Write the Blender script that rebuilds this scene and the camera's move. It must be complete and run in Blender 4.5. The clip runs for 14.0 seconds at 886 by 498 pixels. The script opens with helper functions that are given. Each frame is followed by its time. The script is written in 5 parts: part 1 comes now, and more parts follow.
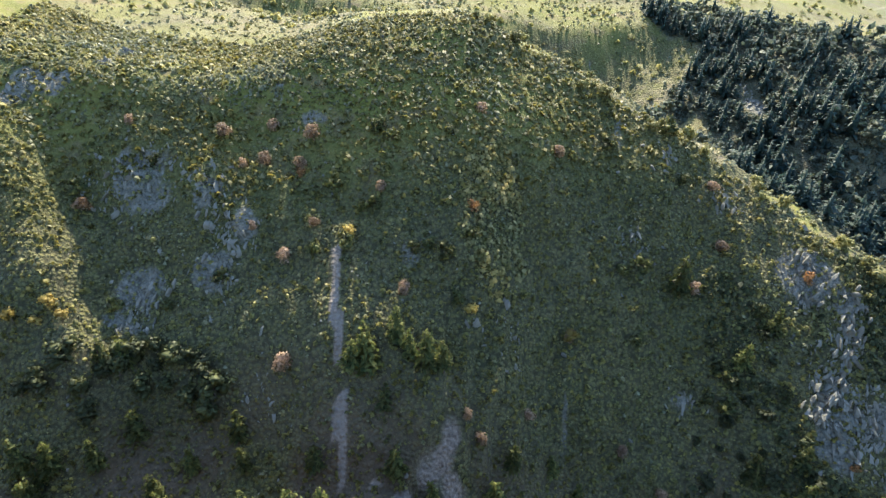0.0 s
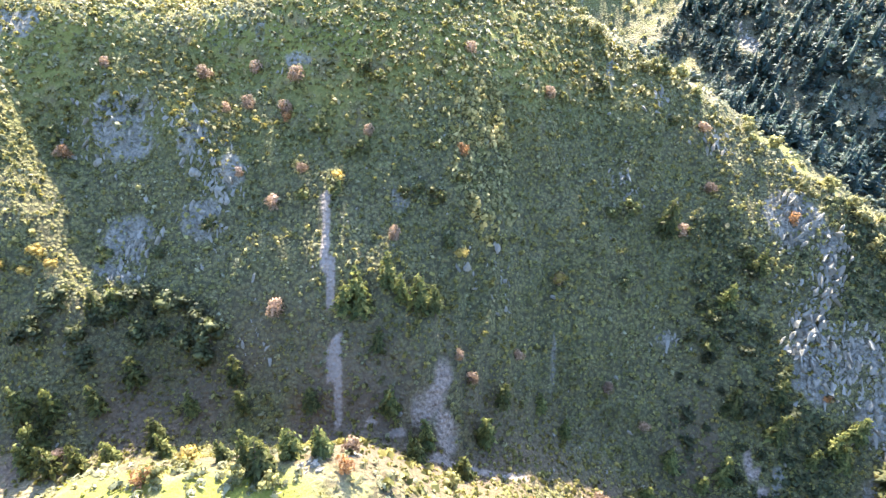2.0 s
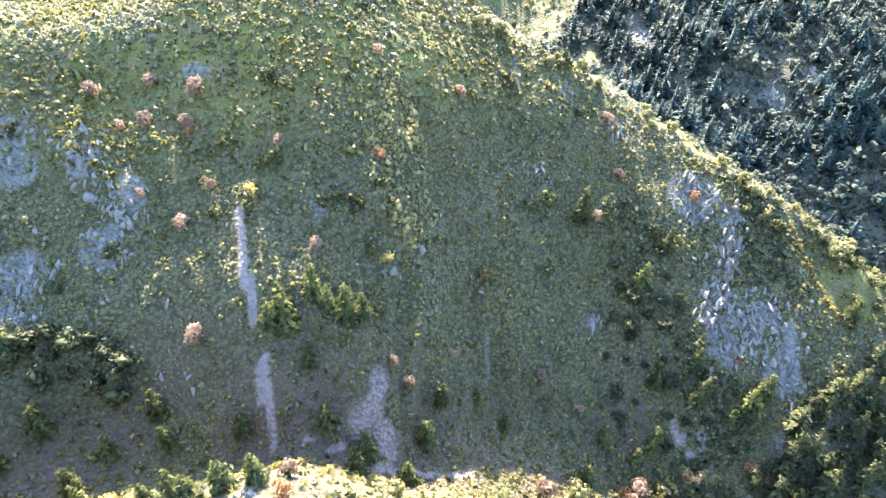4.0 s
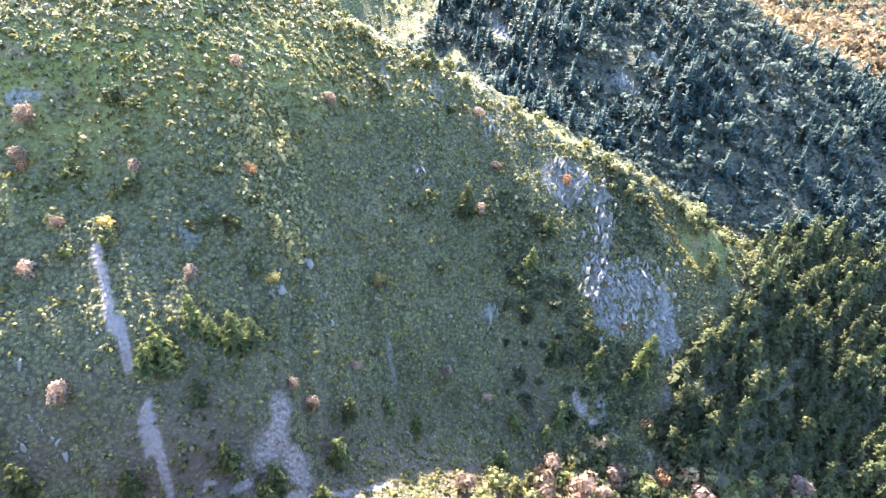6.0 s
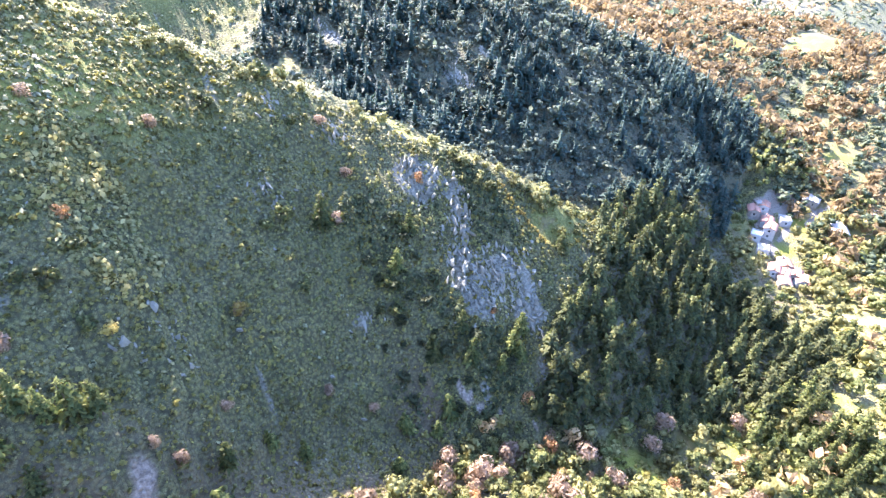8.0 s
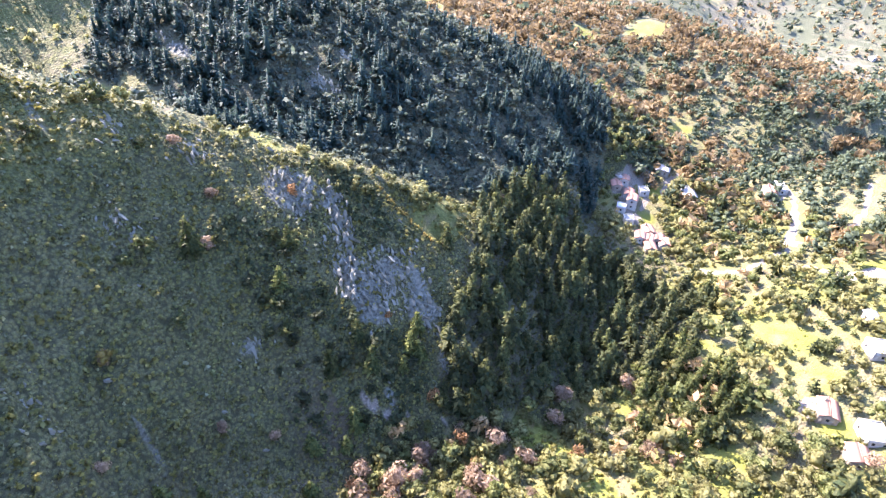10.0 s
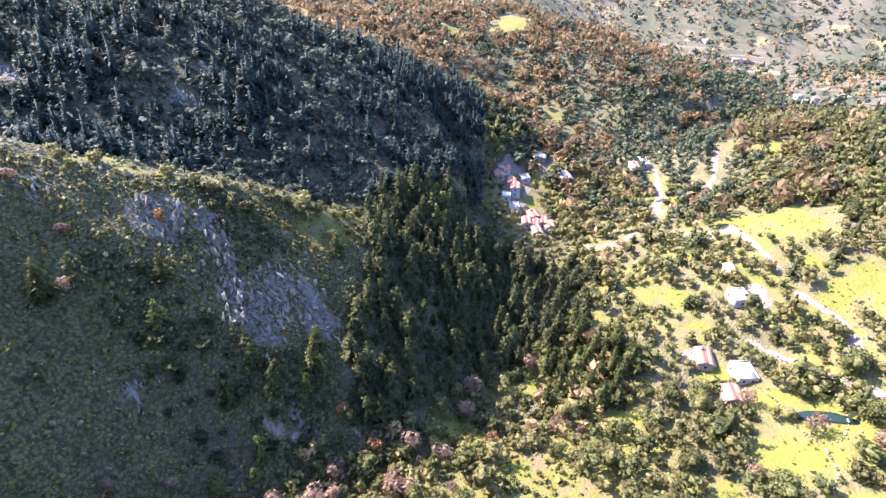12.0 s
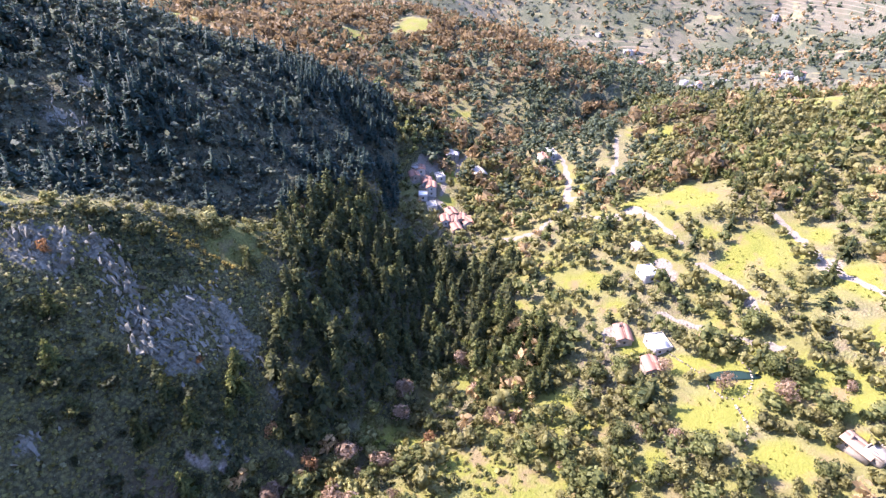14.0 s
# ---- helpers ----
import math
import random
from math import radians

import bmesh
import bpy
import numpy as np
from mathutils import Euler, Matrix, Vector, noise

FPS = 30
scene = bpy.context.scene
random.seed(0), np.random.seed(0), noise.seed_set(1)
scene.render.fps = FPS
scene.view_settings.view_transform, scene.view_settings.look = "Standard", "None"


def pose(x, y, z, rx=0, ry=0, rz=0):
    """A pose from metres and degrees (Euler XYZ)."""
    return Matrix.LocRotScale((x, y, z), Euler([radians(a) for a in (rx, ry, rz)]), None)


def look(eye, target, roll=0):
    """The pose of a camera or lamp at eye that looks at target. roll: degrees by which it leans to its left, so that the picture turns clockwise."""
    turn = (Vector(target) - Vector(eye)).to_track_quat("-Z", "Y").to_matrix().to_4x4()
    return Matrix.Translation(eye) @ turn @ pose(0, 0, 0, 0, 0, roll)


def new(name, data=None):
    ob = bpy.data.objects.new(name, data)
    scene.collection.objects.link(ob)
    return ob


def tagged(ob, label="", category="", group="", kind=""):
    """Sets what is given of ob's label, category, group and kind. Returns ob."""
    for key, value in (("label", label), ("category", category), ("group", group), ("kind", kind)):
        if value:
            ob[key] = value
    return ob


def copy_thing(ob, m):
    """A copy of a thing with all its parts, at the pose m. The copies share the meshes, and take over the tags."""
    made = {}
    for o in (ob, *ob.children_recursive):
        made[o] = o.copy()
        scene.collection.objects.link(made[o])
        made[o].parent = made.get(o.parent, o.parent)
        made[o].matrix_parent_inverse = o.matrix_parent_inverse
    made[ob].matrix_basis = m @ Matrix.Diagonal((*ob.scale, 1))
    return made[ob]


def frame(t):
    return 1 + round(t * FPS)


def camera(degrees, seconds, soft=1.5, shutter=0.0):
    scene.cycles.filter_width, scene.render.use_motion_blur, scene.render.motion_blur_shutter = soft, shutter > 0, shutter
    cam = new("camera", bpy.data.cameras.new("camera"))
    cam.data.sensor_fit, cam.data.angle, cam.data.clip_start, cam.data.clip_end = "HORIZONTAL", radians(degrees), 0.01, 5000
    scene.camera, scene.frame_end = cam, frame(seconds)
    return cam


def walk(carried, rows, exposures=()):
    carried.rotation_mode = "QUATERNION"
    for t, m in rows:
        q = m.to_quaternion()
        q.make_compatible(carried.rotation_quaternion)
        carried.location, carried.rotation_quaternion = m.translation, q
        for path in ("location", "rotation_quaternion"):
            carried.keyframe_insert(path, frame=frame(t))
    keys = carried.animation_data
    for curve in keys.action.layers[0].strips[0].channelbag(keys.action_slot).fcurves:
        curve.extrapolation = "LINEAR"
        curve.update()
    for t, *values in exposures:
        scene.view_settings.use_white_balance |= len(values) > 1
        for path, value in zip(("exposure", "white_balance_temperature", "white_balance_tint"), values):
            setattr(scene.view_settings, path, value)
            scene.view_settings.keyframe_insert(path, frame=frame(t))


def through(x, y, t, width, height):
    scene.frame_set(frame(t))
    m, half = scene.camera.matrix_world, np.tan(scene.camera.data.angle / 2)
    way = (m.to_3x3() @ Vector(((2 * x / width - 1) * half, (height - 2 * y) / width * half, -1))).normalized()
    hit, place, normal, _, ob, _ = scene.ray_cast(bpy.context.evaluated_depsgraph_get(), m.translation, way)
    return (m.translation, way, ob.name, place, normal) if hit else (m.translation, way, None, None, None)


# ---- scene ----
cam = camera(78.83, 14.0, soft=1.35)
ROWS = [  # seconds, place from the first eye, yaw, pitch, roll
    (0.0, -0.00, 0.00, 0.00, 0.00, -29.44, -0.06),
    (0.5, -0.10, -0.22, -0.03, -0.00, -32.79, -0.14),
    (1.0, -0.16, -0.36, -0.06, 0.00, -35.27, -0.18),
    (1.5, -0.15, -0.37, -0.08, 0.00, -35.26, -0.18),
    (2.0, -0.05, -0.25, -0.10, -1.22, -35.21, -0.12),
    (2.5, 0.12, -0.05, -0.12, -3.07, -35.15, -0.05),
    (3.0, 0.34, 0.16, -0.17, -5.40, -35.13, -0.04),
    (5.5, 2.70, 0.74, -0.58, -19.79, -34.78, 0.15),
    (6.0, 3.46, 0.86, -0.73, -23.63, -34.69, 0.17),
    (6.5, 4.25, 0.97, -0.90, -27.74, -34.59, 0.18),
    (7.0, 5.07, 1.03, -1.10, -32.07, -34.49, 0.21),
    (7.5, 5.88, 1.03, -1.33, -36.38, -34.38, 0.19),
    (8.0, 6.65, 0.97, -1.54, -40.03, -34.28, 0.22),
    (10.5, 10.48, -0.61, -2.08, -56.70, -34.05, 0.05),
    (11.0, 11.11, -1.19, -2.41, -59.90, -33.95, 0.03),
    (11.5, 11.72, -1.73, -2.73, -63.01, -33.87, 0.00),
    (12.0, 12.25, -2.21, -3.01, -66.08, -33.81, -0.09),
    (12.5, 12.70, -2.61, -3.30, -69.06, -33.76, -0.10),
    (13.0, 13.08, -2.95, -3.55, -71.60, -33.69, -0.15),
    (13.5, 13.38, -3.28, -3.76, -73.73, -33.64, -0.20),
    (14.0, 13.67, -3.61, -3.98, -75.63, -33.59, -0.16),
]
EYE = 150.0
EXPOSURES = [(0.0, 2.08, 5600, 9), (0.5, 2.53, 5600, 9), (1.0, 3.0, 5600, 12), (5.5, 3.57, 5250, 20), (8.0, 3.52, 5150, 23), (10.5, 2.78, 5200, 28), (14.0, 2.28, 5200, 33)]
walk(cam, [(t, pose(x, y, EYE + z, 90 + pitch, 0, yaw) @ pose(0, 0, 0, 0, 0, roll)) for t, x, y, z, yaw, pitch, roll in ROWS],
     exposures=EXPOSURES)

# ---- light ----
SUN_AZ, SUN_EL = 5.0, 42.5
world = bpy.data.worlds.new("sky")
scene.world = world
world.use_nodes = True
wn = world.node_tree
sky = wn.nodes.new("ShaderNodeTexSky")
sky.sky_type, sky.sun_disc = "NISHITA", False
sky.sun_elevation, sky.sun_rotation = radians(SUN_EL), radians(SUN_AZ)
sky.altitude, sky.dust_density = 400, 1.5
wn.links.new(sky.outputs[0], wn.nodes["Background"].inputs[0])
wn.nodes["Background"].inputs[1].default_value = 0.125
sun_data = bpy.data.lights.new("sun", "SUN")
sun_data.energy, sun_data.angle, sun_data.color = 4.3, radians(0.6), (1.0, 0.83, 0.57)
sun = new("sun", sun_data)
sun.matrix_world = look((0, 0, 900), (-math.sin(radians(SUN_AZ)) * 100, -math.cos(radians(SUN_AZ)) * 100, 900 - 100 * math.tan(radians(SUN_EL))))

# ---- materials ----


def material(name, rough=0.9):
    m = bpy.data.materials.new(name)
    m.use_nodes = True
    b = m.node_tree.nodes["Principled BSDF"]
    b.inputs["Roughness"].default_value = rough
    b.inputs["Specular IOR Level"].default_value = 0.25
    return m, m.node_tree, b


def node(t, kind, **ins):
    n = t.nodes.new(kind)
    for k, v in ins.items():
        key = k.replace("_", " ")
        if hasattr(v, "is_output"):
            t.links.new(v, n.inputs[key])
        else:
            n.inputs[key].default_value = v
    return n


def ramp(t, fac, stops):
    n = t.nodes.new("ShaderNodeValToRGB")
    e = n.color_ramp.elements
    while len(e) < len(stops):
        e.new(0.5)
    for el, (p, c) in zip(e, stops):
        el.position, el.color = p, (*c, 1)
    t.links.new(fac, n.inputs[0])
    return n.outputs[0]


def mix(t, fac, a, b, mode="MIX"):
    n = t.nodes.new("ShaderNodeMix")
    n.data_type, n.blend_type = "RGBA", mode
    for v, i in ((fac, 0), (a, 6), (b, 7)):
        if hasattr(v, "is_output"):
            t.links.new(v, n.inputs[i])
        else:
            n.inputs[i].default_value = v if i == 0 else (*v, 1)
    return n.outputs[2]


def math_node(t, op, a, b):
    n = t.nodes.new("ShaderNodeMath")
    n.operation, n.use_clamp = op, True
    for v, i in ((a, 0), (b, 1)):
        if hasattr(v, "is_output"):
            t.links.new(v, n.inputs[i])
        else:
            n.inputs[i].default_value = v
    return n.outputs[0]


def noise_tex(t, scale, detail=4, vec=None, rough=0.6):
    n = node(t, "ShaderNodeTexNoise", Scale=scale, Detail=detail, Roughness=rough)
    c = vec or t.nodes.new("ShaderNodeTexCoord").outputs["Object"]
    t.links.new(c, n.inputs["Vector"])
    return n.outputs["Fac"]


def bump(t, b, height, strength, dist):
    n = node(t, "ShaderNodeBump", Strength=strength, Distance=dist, Height=height)
    t.links.new(n.outputs[0], b.inputs["Normal"])


def attr(t, name):
    n = t.nodes.new("ShaderNodeAttribute")
    n.attribute_name = name
    return n.outputs["Fac"]


def ground_material():
    m, t, b = material("hillside", 0.95)
    big, mid, fine = noise_tex(t, 0.035, 3), noise_tex(t, 0.22, 4), noise_tex(t, 1.3, 5)
    scrub = mix(t, mid, (0.05, 0.048, 0.014), (0.11, 0.1, 0.03))
    scrub = mix(t, ramp(t, big, [(0.42, (0, 0, 0)), (0.62, (0.8, 0.8, 0.8))]), scrub, (0.115, 0.105, 0.052))
    scrub = mix(t, ramp(t, noise_tex(t, 0.05, 3), [(0.5, (0, 0, 0)), (0.65, (0.7, 0.7, 0.7))]), scrub, (0.058, 0.072, 0.02))
    scrub = mix(t, ramp(t, fine, [(0.45, (0, 0, 0)), (0.75, (1, 1, 1))]), scrub, (0.185, 0.168, 0.085))
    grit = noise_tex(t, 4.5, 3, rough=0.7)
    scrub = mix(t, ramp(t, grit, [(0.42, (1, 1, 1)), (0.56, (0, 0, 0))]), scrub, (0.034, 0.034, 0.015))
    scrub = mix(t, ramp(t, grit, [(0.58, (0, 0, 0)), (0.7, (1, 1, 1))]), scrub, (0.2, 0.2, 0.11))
    tuss = t.nodes.new("ShaderNodeTexVoronoi")
    tuss.inputs["Scale"].default_value = 0.95
    t.links.new(t.nodes.new("ShaderNodeTexCoord").outputs["Object"], tuss.inputs["Vector"])
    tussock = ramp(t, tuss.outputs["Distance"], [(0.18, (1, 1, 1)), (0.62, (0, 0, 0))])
    # Lit tussock tops and the shade between them are put into the colour.
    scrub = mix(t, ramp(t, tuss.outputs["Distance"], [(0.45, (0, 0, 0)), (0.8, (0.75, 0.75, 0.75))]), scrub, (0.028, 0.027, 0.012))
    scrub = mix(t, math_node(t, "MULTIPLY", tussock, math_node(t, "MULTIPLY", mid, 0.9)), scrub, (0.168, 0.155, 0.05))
    russet = mix(t, fine, (0.05, 0.04, 0.026), (0.15, 0.11, 0.072))
    scrub = mix(t, attr(t, "russet"), scrub, russet)
    soil = mix(t, fine, (0.09, 0.068, 0.045), (0.23, 0.18, 0.125))
    floor_c = mix(t, ramp(t, mid, [(0.4, (0, 0, 0)), (0.6, (1, 1, 1))]), soil, (0.16, 0.155, 0.06))
    floor_c = mix(t, ramp(t, noise_tex(t, 0.09, 4), [(0.46, (0, 0, 0)), (0.6, (0.85, 0.85, 0.85))]), floor_c, mix(t, fine, (0.17, 0.14, 0.075), (0.29, 0.25, 0.145)))
    c = mix(t, attr(t, "wood"), scrub, floor_c)
    # Floor under the woods: the trees' shade is put into the dark ground colour.
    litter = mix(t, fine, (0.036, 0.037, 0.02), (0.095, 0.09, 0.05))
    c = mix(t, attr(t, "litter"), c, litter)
    patches = noise_tex(t, 0.011, 5, rough=0.65)
    heath = mix(t, noise_tex(t, 0.06, 6, rough=0.75), (0.05, 0.062, 0.042), (0.115, 0.12, 0.078))
    heath = mix(t, ramp(t, patches, [(0.47, (0, 0, 0)), (0.55, (1, 1, 1))]), heath, mix(t, noise_tex(t, 0.08, 4), (0.1, 0.094, 0.066), (0.175, 0.158, 0.112)))
    heath = mix(t, ramp(t, noise_tex(t, 0.017, 4), [(0.58, (0, 0, 0)), (0.63, (1, 1, 1))]), heath, mix(t, mid, (0.2, 0.17, 0.07), (0.34, 0.29, 0.16)))
    xyz = node(t, "ShaderNodeSeparateXYZ", Vector=t.nodes.new("ShaderNodeTexCoord").outputs["Object"])
    level = t.nodes.new("ShaderNodeMath")
    level.operation = "PINGPONG"
    level.inputs[1].default_value = 1.9
    t.links.new(xyz.outputs["Z"], level.inputs[0])
    walls = ramp(t, level.outputs[0], [(0.0, (1, 1, 1)), (0.55, (0, 0, 0))])
    heath = mix(t, math_node(t, "MULTIPLY", walls, ramp(t, noise_tex(t, 0.009, 3), [(0.5, (0, 0, 0)), (0.6, (0.8, 0.8, 0.8))])), heath, (0.3, 0.235, 0.18))
    c = mix(t, attr(t, "heath"), c, heath)
    grass = mix(t, mid, (0.085, 0.115, 0.008), (0.19, 0.178, 0.02))
    grass = mix(t, math_node(t, "MULTIPLY", fine, 0.4), grass, (0.24, 0.2, 0.08))
    grass = mix(t, ramp(t, noise_tex(t, 0.11, 3), [(0.52, (0, 0, 0)), (0.66, (1, 1, 1))]), grass, (0.17, 0.13, 0.06))
    g = math_node(t, "ADD", attr(t, "grass"), math_node(t, "MULTIPLY", math_node(t, "SUBTRACT", mid, 0.5), attr(t, "grass")))
    c = mix(t, g, c, grass)
    rock = mix(t, ramp(t, noise_tex(t, 0.9, 6, rough=0.75), [(0.3, (0, 0, 0)), (0.68, (1, 1, 1))]), (0.035, 0.034, 0.024), (0.25, 0.238, 0.19))
    crack = noise_tex(t, 0.5, 6, rough=0.8)
    rm = math_node(t, "MULTIPLY", attr(t, "rock"), math_node(t, "MULTIPLY", crack, 1.9))
    rm = ramp(t, rm, [(0.5, (0, 0, 0)), (0.7, (0.92, 0.92, 0.92))])
    c = mix(t, rm, c, rock)
    pale = mix(t, ramp(t, fine, [(0.3, (0, 0, 0)), (0.7, (1, 1, 1))]), (0.1, 0.08, 0.06), (0.3, 0.25, 0.19))
    bm = ramp(t, math_node(t, "MULTIPLY", attr(t, "bare"), math_node(t, "ADD", mid, 0.55)), [(0.3, (0, 0, 0)), (0.6, (1, 1, 1))])
    c = mix(t, bm, c, pale)
    lane = mix(t, fine, (0.15, 0.128, 0.1), (0.25, 0.215, 0.17))
    c = mix(t, ramp(t, math_node(t, "MULTIPLY", attr(t, "lane"), math_node(t, "ADD", mid, 0.6)), [(0.3, (0, 0, 0)), (0.5, (1, 1, 1))]), c, lane)
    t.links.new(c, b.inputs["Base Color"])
    bump(t, b, math_node(t, "ADD", math_node(t, "MULTIPLY", fine, 0.7), math_node(t, "MULTIPLY", tussock, math_node(t, "SUBTRACT", 0.5, attr(t, "grass")))), 0.9, 0.9)
    return m


def leaf_material(name, dark, light, through=0.35, rough=0.6, grainy=True):
    m, t, b = material(name, rough)
    info = t.nodes.new("ShaderNodeObjectInfo")
    geo = t.nodes.new("ShaderNodeNewGeometry")
    c = mix(t, geo.outputs["Random Per Island"], dark, light)
    if grainy:
        grain = noise_tex(t, 1.5, 3, rough=0.7)
        c = mix(t, ramp(t, grain, [(0.3, (0.25, 0.25, 0.25)), (0.58, (1, 1, 1))]), tuple(x * 0.55 for x in dark), c)
        bump(t, b, grain, 0.6, 0.5)
    else:
        patch = ramp(t, noise_tex(t, 0.045, 4), [(0.4, (0, 0, 0)), (0.62, (1, 1, 1))])
        c = mix(t, patch, c, mix(t, 1.0, c, (1.18, 1.05, 0.78), "MULTIPLY"))
        patch = ramp(t, noise_tex(t, 0.026, 5, rough=0.7), [(0.44, (0, 0, 0)), (0.58, (1, 1, 1))])
        c = mix(t, patch, c, mix(t, 1.0, c, (0.72, 0.72, 0.62), "MULTIPLY"))
    hsv = t.nodes.new("ShaderNodeHueSaturation")
    hsv.inputs["Value"].default_value = 1.0
    v = t.nodes.new("ShaderNodeMapRange")
    v.inputs["To Min"].default_value, v.inputs["To Max"].default_value = 0.65, 1.35
    t.links.new(info.outputs["Random"], v.inputs["Value"])
    t.links.new(v.outputs[0], hsv.inputs["Value"])
    t.links.new(c, hsv.inputs["Color"])
    t.links.new(hsv.outputs[0], b.inputs["Base Color"])
    tr = t.nodes.new("ShaderNodeBsdfTranslucent")
    t.links.new(hsv.outputs[0], tr.inputs["Color"])
    mx = t.nodes.new("ShaderNodeMixShader")
    mx.inputs[0].default_value = through
    t.links.new(b.outputs[0], mx.inputs[1])
    t.links.new(tr.outputs[0], mx.inputs[2])
    t.links.new(mx.outputs[0], t.nodes["Material Output"].inputs["Surface"])
    return m


def plain(name, a, b_, scale, rough=0.85, dist=0.05, vary=False):
    m, t, b = material(name, rough)
    n1, n2 = noise_tex(t, scale, 5), noise_tex(t, scale * 0.12, 3)
    c = mix(t, n1, a, b_)
    c = mix(t, math_node(t, "MULTIPLY", n2, 0.35), c, tuple(x * 0.6 for x in a))
    if vary:
        c = mix(t, math_node(t, "MULTIPLY", t.nodes.new("ShaderNodeObjectInfo").outputs["Random"], 0.6), c, tuple(x * 0.8 for x in b_))
    t.links.new(c, b.inputs["Base Color"])
    bump(t, b, n1, 0.6, dist)
    return m


M_GROUND = ground_material()
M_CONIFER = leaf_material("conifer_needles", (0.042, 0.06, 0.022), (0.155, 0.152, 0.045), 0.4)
M_OAK = leaf_material("oak_leaves", (0.09, 0.105, 0.03), (0.21, 0.21, 0.068), 0.44)
M_OLIVE = leaf_material("olive_leaves", (0.175, 0.165, 0.055), (0.32, 0.29, 0.105), 0.48)
M_BARE = leaf_material("bare_twigs", (0.2, 0.14, 0.095), (0.38, 0.28, 0.2), 0.48, grainy=False)
M_YELLOW = leaf_material("yellow_leaves", (0.3, 0.23, 0.05), (0.55, 0.42, 0.12), 0.45)
M_BROOM = leaf_material("broom_flowers", (0.19, 0.185, 0.075), (0.43, 0.385, 0.175), 0.42, grainy=False)
M_SCRUB = leaf_material("scrub_leaves", (0.08, 0.084, 0.024), (0.24, 0.228, 0.08), 0.38, grainy=False)
M_DRY = leaf_material("dry_scrub", (0.15, 0.162, 0.09), (0.35, 0.35, 0.215), 0.36, grainy=False)
M_RUST = leaf_material("rusty_leaves", (0.2, 0.1, 0.03), (0.48, 0.27, 0.12), 0.4)
M_SAGE = leaf_material("sage_leaves", (0.16, 0.165, 0.055), (0.38, 0.345, 0.125), 0.45)
# Yellower, brighter copy of the conifer needles, with sunlight put into the colour.
M_CONIFER_LIT = leaf_material("lit_needles", (0.05, 0.072, 0.02), (0.215, 0.215, 0.06), 0.5)
# Greyer, bluer oak leaves: part of the hill's haze sits in this colour.
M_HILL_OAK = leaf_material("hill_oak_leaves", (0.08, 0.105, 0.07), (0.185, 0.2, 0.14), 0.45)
M_BARE_WOOD = leaf_material("bare_wood", (0.26, 0.18, 0.085), (0.45, 0.325, 0.155), 0.45)
# Conifer needles darkened and blued: the hill's shade and haze are in the colour.
M_HILL_CONIFER = leaf_material("shaded_hill_needles", (0.024, 0.05, 0.042), (0.07, 0.108, 0.078), 0.36)
# Far foliage lightened and greyed, with some distance haze put into the colour.
M_FAR = leaf_material("hazed_far_leaves", (0.1, 0.13, 0.07), (0.21, 0.235, 0.13), 0.48)
M_SLAB = plain("grey_roof", (0.3, 0.27, 0.24), (0.46, 0.43, 0.39), 1.5)
M_WHITE_ROOF = plain("white_roof", (0.62, 0.62, 0.6), (0.76, 0.76, 0.74), 0.8)
M_GLASS = plain("dark_pane", (0.02, 0.025, 0.03), (0.05, 0.055, 0.06), 1.0, 0.15, 0.001)
M_WOOD = plain("shutter_wood", (0.10, 0.06, 0.035), (0.22, 0.14, 0.08), 3.0)
M_CONCRETE = plain("pale_concrete", (0.28, 0.26, 0.23), (0.43, 0.4, 0.36), 1.5)
M_POOL = plain("pool_water", (0.1, 0.42, 0.5), (0.16, 0.55, 0.62), 0.6, 0.1, 0.02)
M_NET = plain("green_netting", (0.005, 0.016, 0.014), (0.013, 0.038, 0.032), 2.0)
# Bush leaves darkened so the shade they stand in is part of the colour.
M_SHADE = leaf_material("shaded_bush_leaves", (0.032, 0.04, 0.014), (0.078, 0.086, 0.03), 0.25)
M_GRASS = leaf_material("meadow_grass", (0.09, 0.115, 0.016), (0.2, 0.185, 0.045), 0.45, grainy=False)
M_BARK = plain("bark", (0.07, 0.05, 0.035), (0.16, 0.12, 0.09), 3.0)
M_ROCK = plain("limestone", (0.08, 0.076, 0.058), (0.3, 0.285, 0.225), 2.4, 0.95, 0.6, True)
M_TILE = plain("roof_tile", (0.29, 0.15, 0.1), (0.41, 0.24, 0.17), 2.5)
M_TILE_PALE = plain("faded_tile", (0.3, 0.19, 0.13), (0.42, 0.29, 0.21), 2.5)
M_WALL = plain("whitewash", (0.38, 0.35, 0.31), (0.54, 0.51, 0.46), 0.8)
M_STONE = plain("rubble_stone", (0.2, 0.165, 0.125), (0.38, 0.32, 0.25), 2.0)


# ---- landform ----
def hash2(i, j, s):
    n = np.sin(i * 127.1 + j * 311.7 + s * 74.7) * 43758.5453
    return n - np.floor(n)


def vnoise(x, y, s=0):
    """Smooth value noise, 0 to 1, on arrays."""
    i, j = np.floor(x), np.floor(y)
    u, v = x - i, y - j
    u, v = u * u * (3 - 2 * u), v * v * (3 - 2 * v)
    a, b = hash2(i, j, s), hash2(i + 1, j, s)
    c, d = hash2(i, j + 1, s), hash2(i + 1, j + 1, s)
    return (a + (b - a) * u) * (1 - v) + (c + (d - c) * u) * v


def fbm(x, y, size, s=0, octaves=3):
    total, amp = 0, 0.5
    for k in range(octaves):
        total = total + amp * (vnoise(x / size + 13.7 * k, y / size - 7.1 * k, s + k) - 0.5)
        size, amp = size / 2.1, amp / 2
    return total


